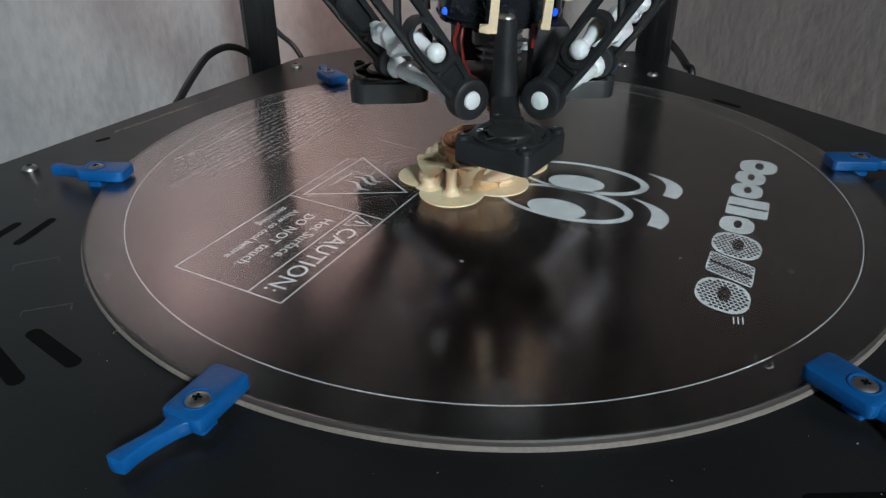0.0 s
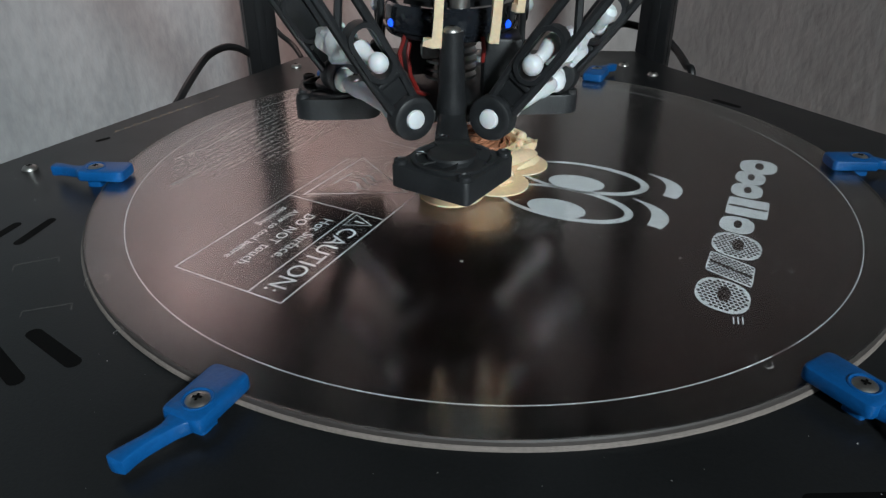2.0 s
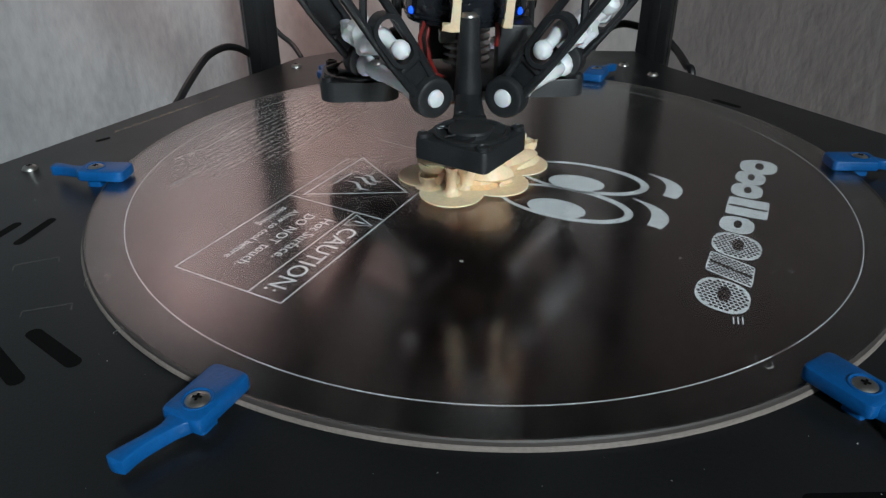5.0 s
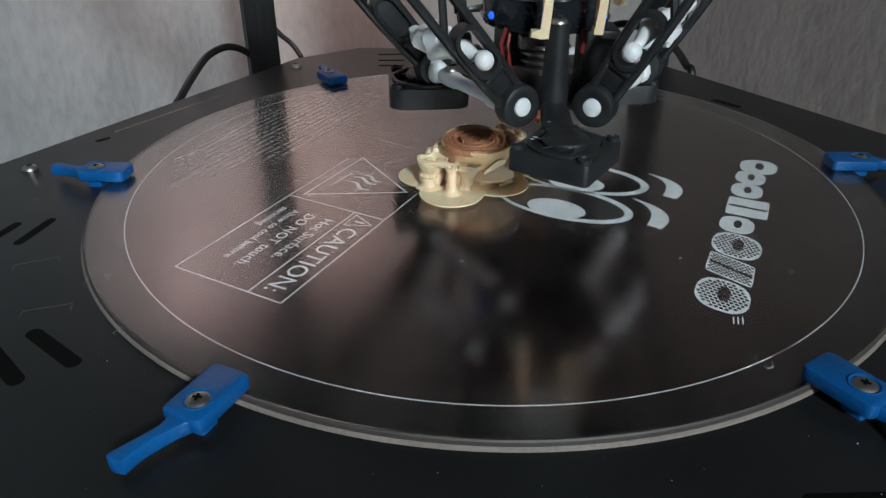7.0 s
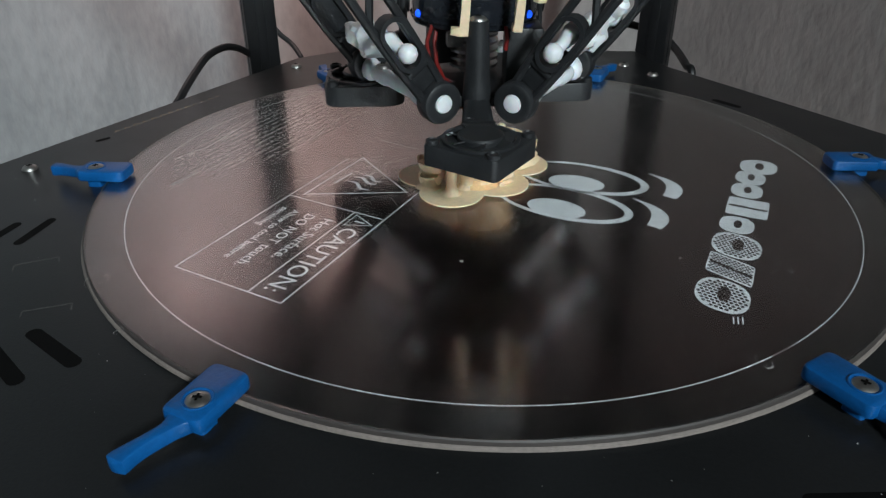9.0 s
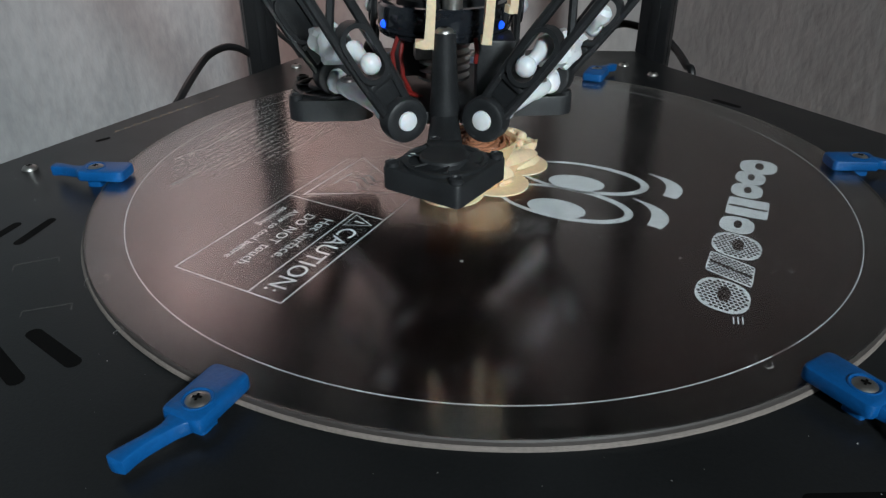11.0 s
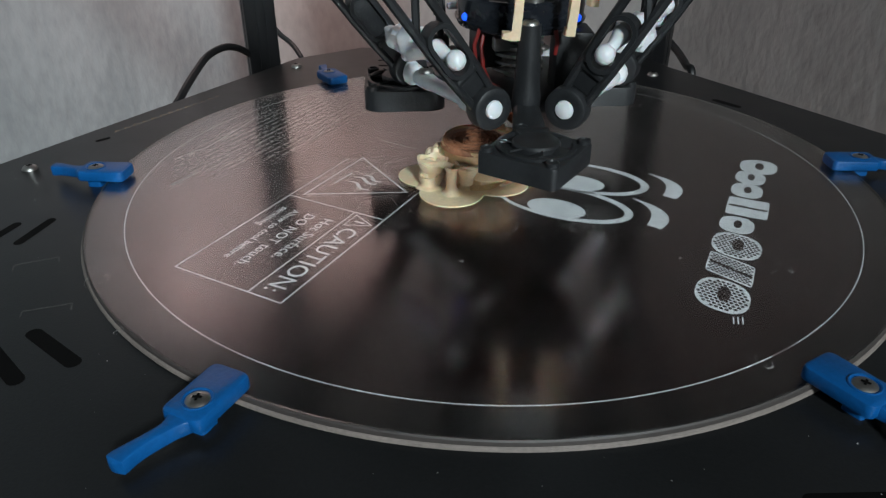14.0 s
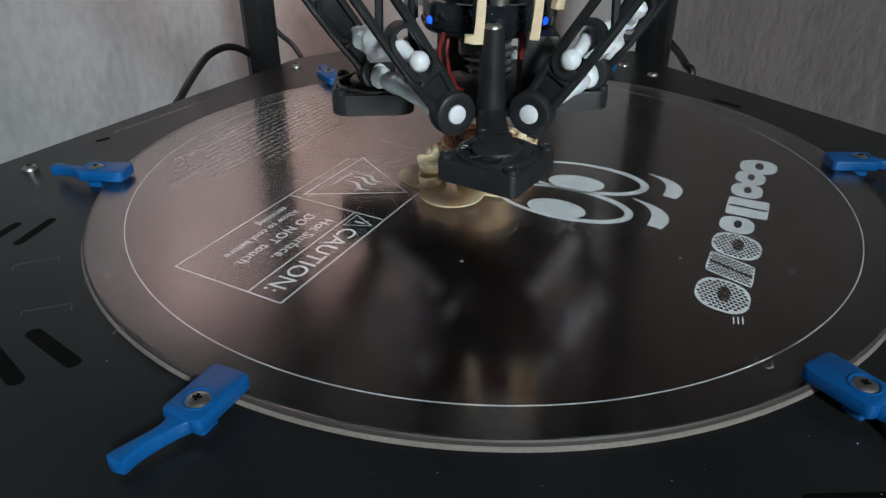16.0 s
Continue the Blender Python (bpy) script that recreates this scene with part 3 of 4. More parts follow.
def wobble(amp, k, seed):
    def f(a, r, z):
        n = noise.noise(Vector((math.cos(a) * k, math.sin(a) * k, z * 0.18 + seed)))
        return r * (1 + amp * n), z
    return f


def rose(x, y, r, h, seed, walls, floor_mat):
    """A rose cut level by the print: an uneven drum, curled petal walls and a ribbed floor between them."""
    rg = random.Random(seed)

    def rim(a, rr, z):
        n = noise.noise(Vector((math.cos(a) * 1.7, math.sin(a) * 1.7, z * 0.12 + seed)))
        lift = 0.7 * noise.noise(Vector((math.cos(a) * 1.2, math.sin(a) * 1.2, seed * 3.0)))
        n2 = noise.noise(Vector((math.cos(a) * 5.0, math.sin(a) * 5.0, z * 0.4 + seed)))
        return rr * (1 + 0.10 * n + 0.05 * n2 + (0.10 * math.cos(a - 0.5) * (z / h) ** 2 if r > 12 else 0)), z + lift * (z / h) ** 3
    # the main rose has its shade in the colour, the others stay cream
    main = floor_mat is SHADED_INFILL
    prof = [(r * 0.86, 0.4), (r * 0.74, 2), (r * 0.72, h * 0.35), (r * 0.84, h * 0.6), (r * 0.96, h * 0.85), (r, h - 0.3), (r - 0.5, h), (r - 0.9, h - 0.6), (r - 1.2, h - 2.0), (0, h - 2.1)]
    core = part("core", lathe(bmesh.new(), prof, 72, squash=rim), SHADED_CREAM if main else CREAM, flower, m=mpose(x, y, 0))
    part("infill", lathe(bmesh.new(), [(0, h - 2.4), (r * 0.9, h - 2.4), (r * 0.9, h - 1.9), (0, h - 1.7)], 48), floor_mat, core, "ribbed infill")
    # overlapping petal walls, each a curled arc of its own length and height
    for k in range(walls * 2):
        rad = (r - 1.5) * (1 - (k // 2) / (walls + 0.3))
        a0 = 137.5 * k + rg.uniform(-25, 25)
        pts = circle(rg.uniform(-0.7, 0.7), rg.uniform(-0.7, 0.7), rad * rg.uniform(0.95, 1.03), rad * rg.uniform(0.86, 1.0), 30, rg.uniform(0, 90), a0, a0 + rg.uniform(120, 230))
        fat = rg.uniform(0.7, 1.25)
        bm = ribbon(bmesh.new(), pts, lambda t: 0.3 + fat * math.sin(math.pi * min(max(t, 0.06), 0.94)), h - 2.2, h + rg.uniform(-0.8, 0.35))
        for v in bm.verts:
            if v.co.z > h - 1.6:
                v.co.z += 0.45 * noise.noise(Vector((v.co.x * 0.5, v.co.y * 0.5, seed + k)))
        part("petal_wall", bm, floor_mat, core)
    # loose strands of the last layer
    for k in range(5):
        a = radians(rg.uniform(0, 360))
        q = [((2.0 + i * (r - 5) / 9) * math.cos(a + 0.16 * i), (2.0 + i * (r - 5) / 9) * math.sin(a + 0.16 * i), h - 0.9) for i in range(10)]
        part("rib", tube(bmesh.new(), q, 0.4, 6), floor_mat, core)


rose(-4.4, -7.0, 14.8, 16.6, 3, 7, SHADED_INFILL)
rose(6.0, 14.0, 9.0, 11.0, 8, 4, CREAM)


def outer_petal(a0, a1, r0, z0, r1, z1, seed, mat=None):
    """A thin flaring petal on the outside of the main rose."""
    mat = mat or CREAM
    bm = bmesh.new()
    n, k = 15, 6
    grid = []
    for side in (0, 1):
        rows = []
        for i in range(n):
            u = i / (n - 1)
            a = radians(a0 + (a1 - a0) * u)
            edge = math.sin(math.pi * u) ** 0.6
            row = []
            for j in range(k):
                v = j / (k - 1)
                zz = z0 + (z1 - z0) * v * (0.35 + 0.65 * edge) + 0.5 * noise.noise(Vector((u * 4, v * 2, seed)))
                rr = r0 + (r1 - r0) * v ** 1.6 * edge - 0.8 * side
                row.append(bm.verts.new((rr * math.cos(a), rr * math.sin(a), zz)))
            rows.append(row)
        grid.append(rows)
    for side in (0, 1):
        for i in range(n - 1):
            for j in range(k - 1):
                bm.faces.new((grid[side][i][j], grid[side][i + 1][j], grid[side][i + 1][j + 1], grid[side][i][j + 1]))
    rim0 = [grid[0][i][0] for i in range(n)] + [grid[0][n - 1][j] for j in range(1, k)] + [grid[0][i][k - 1] for i in range(n - 2, -1, -1)] + [grid[0][0][j] for j in range(k - 2, 0, -1)]
    rim1 = [grid[1][i][0] for i in range(n)] + [grid[1][n - 1][j] for j in range(1, k)] + [grid[1][i][k - 1] for i in range(n - 2, -1, -1)] + [grid[1][0][j] for j in range(k - 2, 0, -1)]
    for i in range(len(rim0)):
        m = (i + 1) % len(rim0)
        bm.faces.new((rim0[i], rim0[m], rim1[m], rim1[i]))
    part("petal", bm, mat, flower, m=mpose(-4.4, -7.4, 0))


outer_petal(285, 345, 11.0, 1.0, 14.6, 12.5, 4.0)
outer_petal(20, 80, 11.4, 5.0, 16.4, 13.0, 5.0)
outer_petal(90, 150, 11.4, 6.0, 16.6, 14.5, 6.0)


def leaf(x, y, z, lx, ly, h, turn, tilt, deep=0.8):
    """A smooth pointed leaf, domed, with a solid underside."""
    bm = bmesh.new()
    rows = []
    for i in range(17):
        u = -1 + 2 * i / 16
        w = max(0.02, (1 - u * u) ** 0.8)
        row = []
        for j in range(9):
            v = -1 + 2 * j / 8
            row.append(bm.verts.new((u * lx, v * ly * w, h * w * (1 - 0.8 * v * v) - 0.12 * h * math.exp(-(v * 5) ** 2) + 0.6)))
        low = bm.verts.new((u * lx, 0, -deep * w))
        rows.append((row, low))
    for (a, al), (b, bl) in zip(rows, rows[1:]):
        for j in range(8):
            bm.faces.new((a[j], b[j], b[j + 1], a[j + 1]))
        bm.faces.new((a[0], al, bl, b[0]))
        bm.faces.new((a[8], b[8], bl, al))
    part("leaf", bm, CREAM, flower, m=mpose(x, y, z, rx=tilt, rz=turn))


leaf(2.0, -13.6, 3.4, 9.6, 6.4, 6.6, 10, 6, 3.4)
leaf(11.0, -1.0, 4.0, 15.0, 6.0, 5.2, 47, -10, 4.0)
leaf(8.2, -14.2, 0.9, 3.4, 1.4, 1.4, 35, -4)
leaf(17.0, 3.0, 2.2, 9.0, 4.2, 3.2, 60, -6)


def blossom(x, y, r, h, tilt, heading, petals, seed):
    """A small open cup with wavy petals on a flared stem."""
    rg = random.Random(seed)
    ph = rg.uniform(0, 6.28)

    def shape(a, rr, z):
        lift = 0.5 + 0.5 * math.cos(petals * a + ph)
        k = max(0, z) / max(h, 1)
        return rr * (1 + 0.09 * (lift - 0.5) * k), z + 0.7 * k * k * (lift - 0.5)
    prof = [(r * 0.5, h - 9.0), (r * 0.52, h - 6.4), (r * 0.66, h - 4.4), (r * 0.9, h - 2.2), (r, h), (r - 0.8, h + 0.1), (r * 0.72, h - 2.2), (r * 0.4, h - 3.6), (0, h - 3.8)]
    cup = part("blossom", lathe(bmesh.new(), prof, 40, squash=shape), CREAM, flower, m=mpose(x, y, 0, rx=tilt * math.cos(heading), ry=tilt * math.sin(heading)))
    # curled inner petals
    for k in range(4):
        a = ph + k * 2.1
        pts = [(r * 0.45 * math.cos(a + t), r * 0.45 * math.sin(a + t), h - 2.2 + 1.5 * math.sin(t * 1.2)) for t in [i * 0.28 for i in range(7)]]
        part("petal", tube(bmesh.new(), pts, 0.75, 6), CREAM, cup)
    return cup


def stem(x, y, r, h, seed):
    bm = lathe(bmesh.new(), [(r * 2.1, 0.4), (r * 1.35, 1.4), (r, 3.2), (r * 0.95, h * 0.8), (r * 1.5, h)], 20, squash=wobble(0.12, 1.6, seed))
    part("stem", bm, CREAM, flower, m=mpose(x, y, 0))


for k, (x, y, r, h, tilt, hd) in enumerate(((-20.7, -13.8, 6.0, 10.6, 4, 0.3), (-7.4, -16.8, 5.2, 11.2, 5, 1.0), (17.4, 9.0, 4.4, 9.6, 8, 4.0), (11.2, 3.2, 3.4, 9.4, 6, 2.0), (9, 19, 4.6, 9.5, 8, 5.0))):
    blossom(x, y, r, h, tilt, hd, 5, k)
    stem(x, y, 1.8, h - 5.5, k + 0.5)
stem(-12.6, -22.6, 2.0, 11.4, 9.5)
stem(-21.5, -17.5, 2.4, 5.6, 12.5)


def lump(x, y, z, rx, ry, rz, seed):
    """A small uneven knob of print."""
    def f(a, r, zz):
        return r * (1 + 0.35 * noise.noise(Vector((math.cos(a) * 1.5, math.sin(a) * 1.5, zz * 2 + seed)))), zz
    prof = [(0.75, -1), (0.95, -0.5), (1.0, 0.0), (0.85, 0.5), (0.55, 0.85), (0, 1.0)]
    bm = lathe(bmesh.new(), prof, 20, squash=f)
    bmesh.ops.scale(bm, vec=(rx, ry, rz), verts=bm.verts)
    part("bud", bm, CREAM, flower, m=mpose(x, y, z))


# block under the open cup, a second lip round the middle cup, and buds behind and on the back blossoms
lump(-20.8, -13.6, 4.2, 4.9, 4.6, 5.2, 2.0)
lump(-22.4, -16.6, 2.6, 2.6, 2.2, 3.4, 4.0)
lump(-9.6, -13.6, 4.6, 4.0, 4.0, 5.2, 5.0)
part("petal", tube(bmesh.new(), [(-12.4, -18.0, 10.0), (-10.2, -21.2, 9.7), (-7.0, -22.4, 9.4), (-3.8, -20.6, 9.8), (-2.2, -17.4, 10.4)], 0.8, 8), CREAM, flower)
for bx, by, bz, br in ((-21.6, -5.8, 9.6, 2.4), (-18.8, -4.4, 11.6, 2.0), (-16.4, -7.6, 11.8, 2.2), (-19.8, -7.4, 11.0, 1.8), (13.4, 6.4, 9.8, 1.6), (9.6, 13.0, 12.0, 1.9), (14.6, 12.4, 10.6, 2.0), (6.0, 18.4, 11.8, 2.1)):
    lump(bx, by, bz, br, br * 0.9, br * 1.1, bx)
# the cup's lip runs over into the front stem
part("petal", tube(bmesh.new(), [(-24.5, -16.8, 10.2), (-21.0, -19.0, 10.6), (-17.0, -20.4, 11.2), (-14.2, -21.8, 11.5), (-12.6, -22.6, 10.6)], 1.3, 8), CREAM, flower)
part("leaf_tip", tube(bmesh.new(), [(-5.0, -17.0, 11.4), (-2.0, -16.2, 12.2), (0.3, -15.6, 12.9)], 0.7, 6), CREAM, flower)

# ---- print head ----
# origin: midway between the two front ball joints, at their height
NZ = Vector((-2.87, 41.1))      # the nozzle's axis
ARM_A, ARM_T, ARM_L = 32.1, 29.0, 269.0
ARM_R = {214.0: 153.0, 334.0: 143.0, 94.0: 143.0}
TOWERS = [214.0, 334.0, 94.0]
head = thing("print_head", "black delta print head with three fans and white ball joints", "print head", mpose(0, -40, 42))


def polar(r, ang):
    return Vector((NZ.x + r * math.cos(radians(ang)), NZ.y + r * math.sin(radians(ang))))


# platform: a rounded hexagonal ring plate
bm = bmesh.new()
hexa = []
for th in TOWERS:
    for s in (-1, 1):
        q = polar(ARM_A - 5, th) + s * (ARM_T - 6) * Vector((-math.sin(radians(th)), math.cos(radians(th))))
        hexa.append((q.x, q.y))
slab(bm, hexa, -4.5, -0.5, bevel=0.6)
part("platform", bm, BLACK, head)

# hot end: finned heat sink, heater block and nozzle
hot = part("heat_sink", lathe(bmesh.new(), [(0, -1), (5, -1), (5, 27), (0, 27)], 24), ALU, head, m=mpose(NZ.x, NZ.y, 0))
for k in range(8):
    part("fin", lathe(bmesh.new(), [(4.9, 0), (9.6, 0), (9.6, 1.0), (4.9, 1.0)], 32, closed=True), ALU, hot, m=mpose(0, 0, 2 + k * 2.9))
part("heater_block", box(bmesh.new(), 14, 11, 8, bevel=0.6), COPPER, head, "coppery heater block", m=mpose(NZ.x, NZ.y, -11))
part("nozzle", lathe(bmesh.new(), [(3.5, 0), (3.5, -3), (0.6, -5.8), (0, -5.8)], 16), COPPER, head, m=mpose(NZ.x, NZ.y, -15))

# glossy round housing above, open on top over a small bright motor
bm = lathe(bmesh.new(), [(0, 0), (21.6, 0), (22.8, 0.5), (23.3, 1.4), (23.5, 9.0), (23.3, 10.4), (22.4, 11.2), (20.4, 11.3), (19.9, 10.2), (0, 9.6)], 72)
housing = part("housing", bm, GLOSSY, head, "glossy black round housing", m=mpose(NZ.x, NZ.y, 18.6))
part("lower_lip", lathe(bmesh.new(), [(23.0, 2.6), (24.0, 2.6), (24.1, 3.4), (23.0, 3.6)], 72, closed=True), GLOSSY, housing)
for ang in (212, 330):
    q = Vector((23.2 * math.cos(radians(ang)), 23.2 * math.sin(radians(ang))))
    part("indicator_light", lathe(bmesh.new(), [(0, -1.2), (1.3, -1.2), (1.5, 0.2), (1.0, 1.0), (0, 1.2)], 14, Matrix.Rotation(radians(90), 4, "Y")), BLUE_LED, housing, "glowing blue indicator", m=mpose(q.x, q.y, 4.6, rz=ang))
part("fan_rim", lathe(bmesh.new(), [(14.6, 9.8), (16.6, 9.8), (16.8, 12.2), (15.9, 12.8), (14.8, 12.2)], 48, closed=True), BLACK, housing)
part("fan_cap", lathe(bmesh.new(), [(8.2, 9.8), (8.2, 12.6), (7.4, 13.2), (0, 13.3)], 32), ALU, housing, "bright metal fan cap")
part("chrome_stud", lathe(bmesh.new(), [(3.4, 9.8), (3.4, 15.0), (4.0, 15.4), (4.0, 17.6), (3.3, 18.2), (0, 18.3)], 24), STEEL, housing, "shiny steel stud", m=mpose(4.0, -18.0, 0))
for ang in (20, 140, 262):
    q = Vector((18.3 * math.cos(radians(ang)), 18.3 * math.sin(radians(ang))))
    part("standoff", lathe(bmesh.new(), [(0, 10), (2.2, 10), (2.2, 41), (0, 41)], 14), BLACK, housing, m=mpose(q.x, q.y, 0))
# unseen upper mass, added so the bed's middle reflects something dark
part("unseen_upper_body", box(bmesh.new(), 52, 46, 84, bevel=2.0), BLACK, head, m=mpose(NZ.x, NZ.y, 101, rz=4))
for cx, cy, lean in ((-20, -6, -60), (16, -10, 34), (24, 10, 84), (-4, 14, -14)):
    part("unseen_upper_strand", tube(bmesh.new(), [(NZ.x + cx, NZ.y + cy, 70), (NZ.x + cx * 1.3, NZ.y + cy * 1.2, 130), (NZ.x + cx + lean * 0.4, NZ.y + cy + 10, 200), (NZ.x + cx + lean, NZ.y + cy + 30, 290)], 7.5, 12), BLACK, head)
part("unseen_upper_tube", tube(bmesh.new(), [(NZ.x, NZ.y, 115), (NZ.x, NZ.y + 2, 180), (NZ.x + 4, NZ.y + 8, 260), (NZ.x + 10, NZ.y + 14, 330)], 8.0, 14), BLACK, head)
part("side_block", box(bmesh.new(), 13, 16, 25, bevel=1.0), BLACK, head, m=mpose(15.5, 27, 8, rz=4))
part("side_block", box(bmesh.new(), 10, 12, 14, bevel=1.0), BLACK, head, m=mpose(-15, 42, 10, rz=20))
part("terminal_block", box(bmesh.new(), 6, 5, 5, bevel=0.8), ALU, head, "grey metal terminal", m=mpose(-9.5, 29, 14, rz=12))
for wire_pts in ([(-17, 24, 21), (-19, 21, 15), (-18, 19, 8), (-14, 20, 2), (-8, 26, -2)], [(-15.5, 26, 21), (-16.5, 23.5, 14), (-15.6, 22, 7), (-13, 23, 1), (-7, 28, -3)],
                 [(9, 19.5, 21), (9.6, 18, 17), (9.2, 18.5, 13)]):
    part("wire", tube(bmesh.new(), wire_pts, 0.75, 8), RED, head)


def hook(x, y, z, turn, foot):
    """A cream hook that hangs from the housing, with a short foot."""
    bm = bmesh.new()
    out = [(-1.3, 0), (1.4, 0), (1.5, 8), (1.3, 40), (-1.5, 40), (-1.4, 10), (-1.3, 2.8), (-1.3 - foot, 2.7), (-1.5 - foot, 0.3)]
    slab(bm, out, -1.5, 1.5, bevel=0.4)
    bmesh.ops.rotate(bm, verts=bm.verts, cent=(0, 0, 0), matrix=Matrix.Rotation(radians(90), 3, "X"))
    part("hook", bm, CREAM, head, "cream plastic hook", m=mpose(x, y, z, rz=turn, ry=3))


hook(-5.2, 6.0, 20.5, 4, 3.2)
hook(12.8, 9.0, 21.5, 10, 0.6)
hook(20.5, 17.0, 29.5, 30, 0.6)


# one fan with its tapered mount, built towards -y from the nozzle's axis
def fan_unit(ang, post_height, reach, twist, lift=0.0, out=0.0, rise=0.0, size=1.0):
    holder = part("fan_mount", lathe(bmesh.new(), [(4.6, -3), (5.0, -1), (4.9, 2), (4.5, 6), (3.9, post_height * 0.75), (3.6, post_height), (0, post_height)] if post_height else
                  [(4.0, -15), (4.0, -12), (0, -12)], 28), BLACK, head)
    base_m = Matrix.Translation((NZ.x * MM, NZ.y * MM, 0)) @ Matrix.Rotation(radians(ang + 90), 4, "Z")
    holder.matrix_basis = base_m @ mpose(0, -reach, lift)
    if post_height:
        screw(holder, mpose(0, 0, post_height), 3.0, "screw", True, 1.6)
        # bracket: a flaring tongue that slopes down from the post to a rounded foot on the hub
        bm = bmesh.new()
        rows = []
        for y, z, w, th in ((3.0, -1.0, 4.2, 2.2), (-3.0, -2.4, 4.6, 2.4), (-8.0, -4.2, 5.2, 2.6), (-13.0, -6.0, 5.6, 3.0), (-18.0, -8.0, 6.0, 3.6), (-22.0, -10.4, 5.4, 3.2), (-24.5, -12.6, 3.6, 1.6)):
            rows.append([bm.verts.new((w * math.copysign(abs(math.cos(a)) ** 0.6, math.cos(a)), y - 0.35 * th * math.sin(a), z + th * math.sin(a))) for a in [2 * math.pi * i / 20 for i in range(20)]])
        for r0, r1 in zip(rows, rows[1:]):
            for i in range(20):
                bm.faces.new((r0[i], r0[(i + 1) % 20], r1[(i + 1) % 20], r1[i]))
        bm.faces.new(rows[0])
        bm.faces.new(rows[-1][::-1])
    else:
        # flat strip back to the platform
        bm = box(bmesh.new(), 9, reach - 14, 3, Matrix.Translation((0, (reach - 14) / 2, -10.5)), bevel=0.6)
    if post_height:
        lathe(bm, [(0, -5.6), (5.4, -5.4), (5.4, 5.4), (0, 5.6)], 24, Matrix.Translation((0, -20, -8.2)) @ Matrix.Rotation(radians(90), 4, "Y"))
    part("bracket", bm, BLACK, holder)
    fan = bmesh.new()
    s, rr = 14.8, 2.0 if post_height else 6.0
    pts = []
    for cx, cy, a in ((s - rr, s - rr, 0), (-s + rr, s - rr, 90), (-s + rr, -s + rr, 180), (s - rr, -s + rr, 270)):
        pts += [(cx + rr * math.cos(radians(a + d)), cy + rr * math.sin(radians(a + d))) for d in (0, 22, 45, 68, 90)]
    slab(fan, pts, -21.2, -13.6, bevel=0.7)
    body = part("fan_frame", fan, BLACK, holder)
    body.matrix_basis = mpose(0, -2.5 - out, rise, rz=45 + twist) @ Matrix.Diagonal((size, size, size, 1.0))
    part("fan_ring", lathe(bmesh.new(), [(12.4, -14.4), (13.8, -14.4), (13.8, -12.6), (12.6, -12.4), (11.9, -13.0), (11.9, -14.4)], 40, closed=True), BLACK, body)
    part("fan_well", lathe(bmesh.new(), [(12.3, -13.55), (7.5, -13.45), (7.3, -13.5)], 32), BLACK, body)
    part("fan_hub", lathe(bmesh.new(), [(8.4, -14), (8.4, -12.0), (7.8, -11.2), (4, -10.7), (0, -10.6)], 32), BLACK, body)
    for k in range(7):
        a = k * 360 / 7
        part("blade", box(bmesh.new(), 5.4, 5.4, 0.5, Matrix.Rotation(radians(a), 4, "Z") @ Matrix.Translation((9.8, 0, -13.0)) @ Matrix.Rotation(radians(22), 4, "X")), BLACK, body)
    for sx in (-1, 1):
        for sy in (-1, 1):
            part("boss", lathe(bmesh.new(), [(2.3, -14), (2.3, -12.2), (1.6, -11.9), (1.3, -12.4), (0, -12.5)], 14), BLACK, body, m=mpose(sx * (12.2 if post_height else 11.6), sy * (12.2 if post_height else 11.6), 0))
    return holder


fan_unit(274, 25.5, 34.0, 11, 0.0, 29.0, 7.7, 0.905)
fan_unit(37, 0, 39.8, 16, 5.0)
fan_unit(163, 0, 45.0, -20, 5.0, 0.0, 2.2, 1.09)
part("lead", box(bmesh.new(), 2.6, 0.9, 0.8, bevel=0.2), NYLON, head, m=mpose(-8.5, -22, -3.8, rz=20))


# axles on the platform
for th in TOWERS:
    q = polar(ARM_A, th)
    m = mpose(q.x, q.y, -1.8, rz=th)
    axle = part("axle", lathe(bmesh.new(), [(0, -26), (2.2, -26), (2.0, -21), (3.0, -19.5), (3.3, -17), (3.3, -11), (2.7, -8), (2.5, 4), (2.3, 12), (3.2, 14), (3.4, 19), (2.2, 22), (2.0, 26), (0, 26)], 20, Matrix.Rotation(radians(90 if th == 334.0 else -90), 4, "X")), NYLON, head, "white nylon axle", m=m)
    screw(axle, mpose(0, 14 if th == 334.0 else -14, 3.2), 3.0, "screw", True, 1.8)
    for s in (-1, 1):
        part("ball", lathe(bmesh.new(), [(0, -4.4), (2.0, -4.0), (3.6, -2.6), (4.3, 0), (3.6, 2.6), (2.0, 4.0), (0, 4.4)], 24, Matrix.Translation((0, s * (ARM_T - 4.5), 0))), NYLON, axle)


# arms: local z runs up the arm, local x along the axle
ON_EDGE = Matrix(((0, 0, 1, 0), (1, 0, 0, 0), (0, 1, 0, 0), (0, 0, 0, 1)))


def stadium(z0, z1, r, n=9):
    """An upright slot's outline, as (y, z) pairs."""
    return circle(0, z1 - r, r, n=n, a0=0, a1=180) + circle(0, z0 + r, r, n=n, a0=180, a1=360)


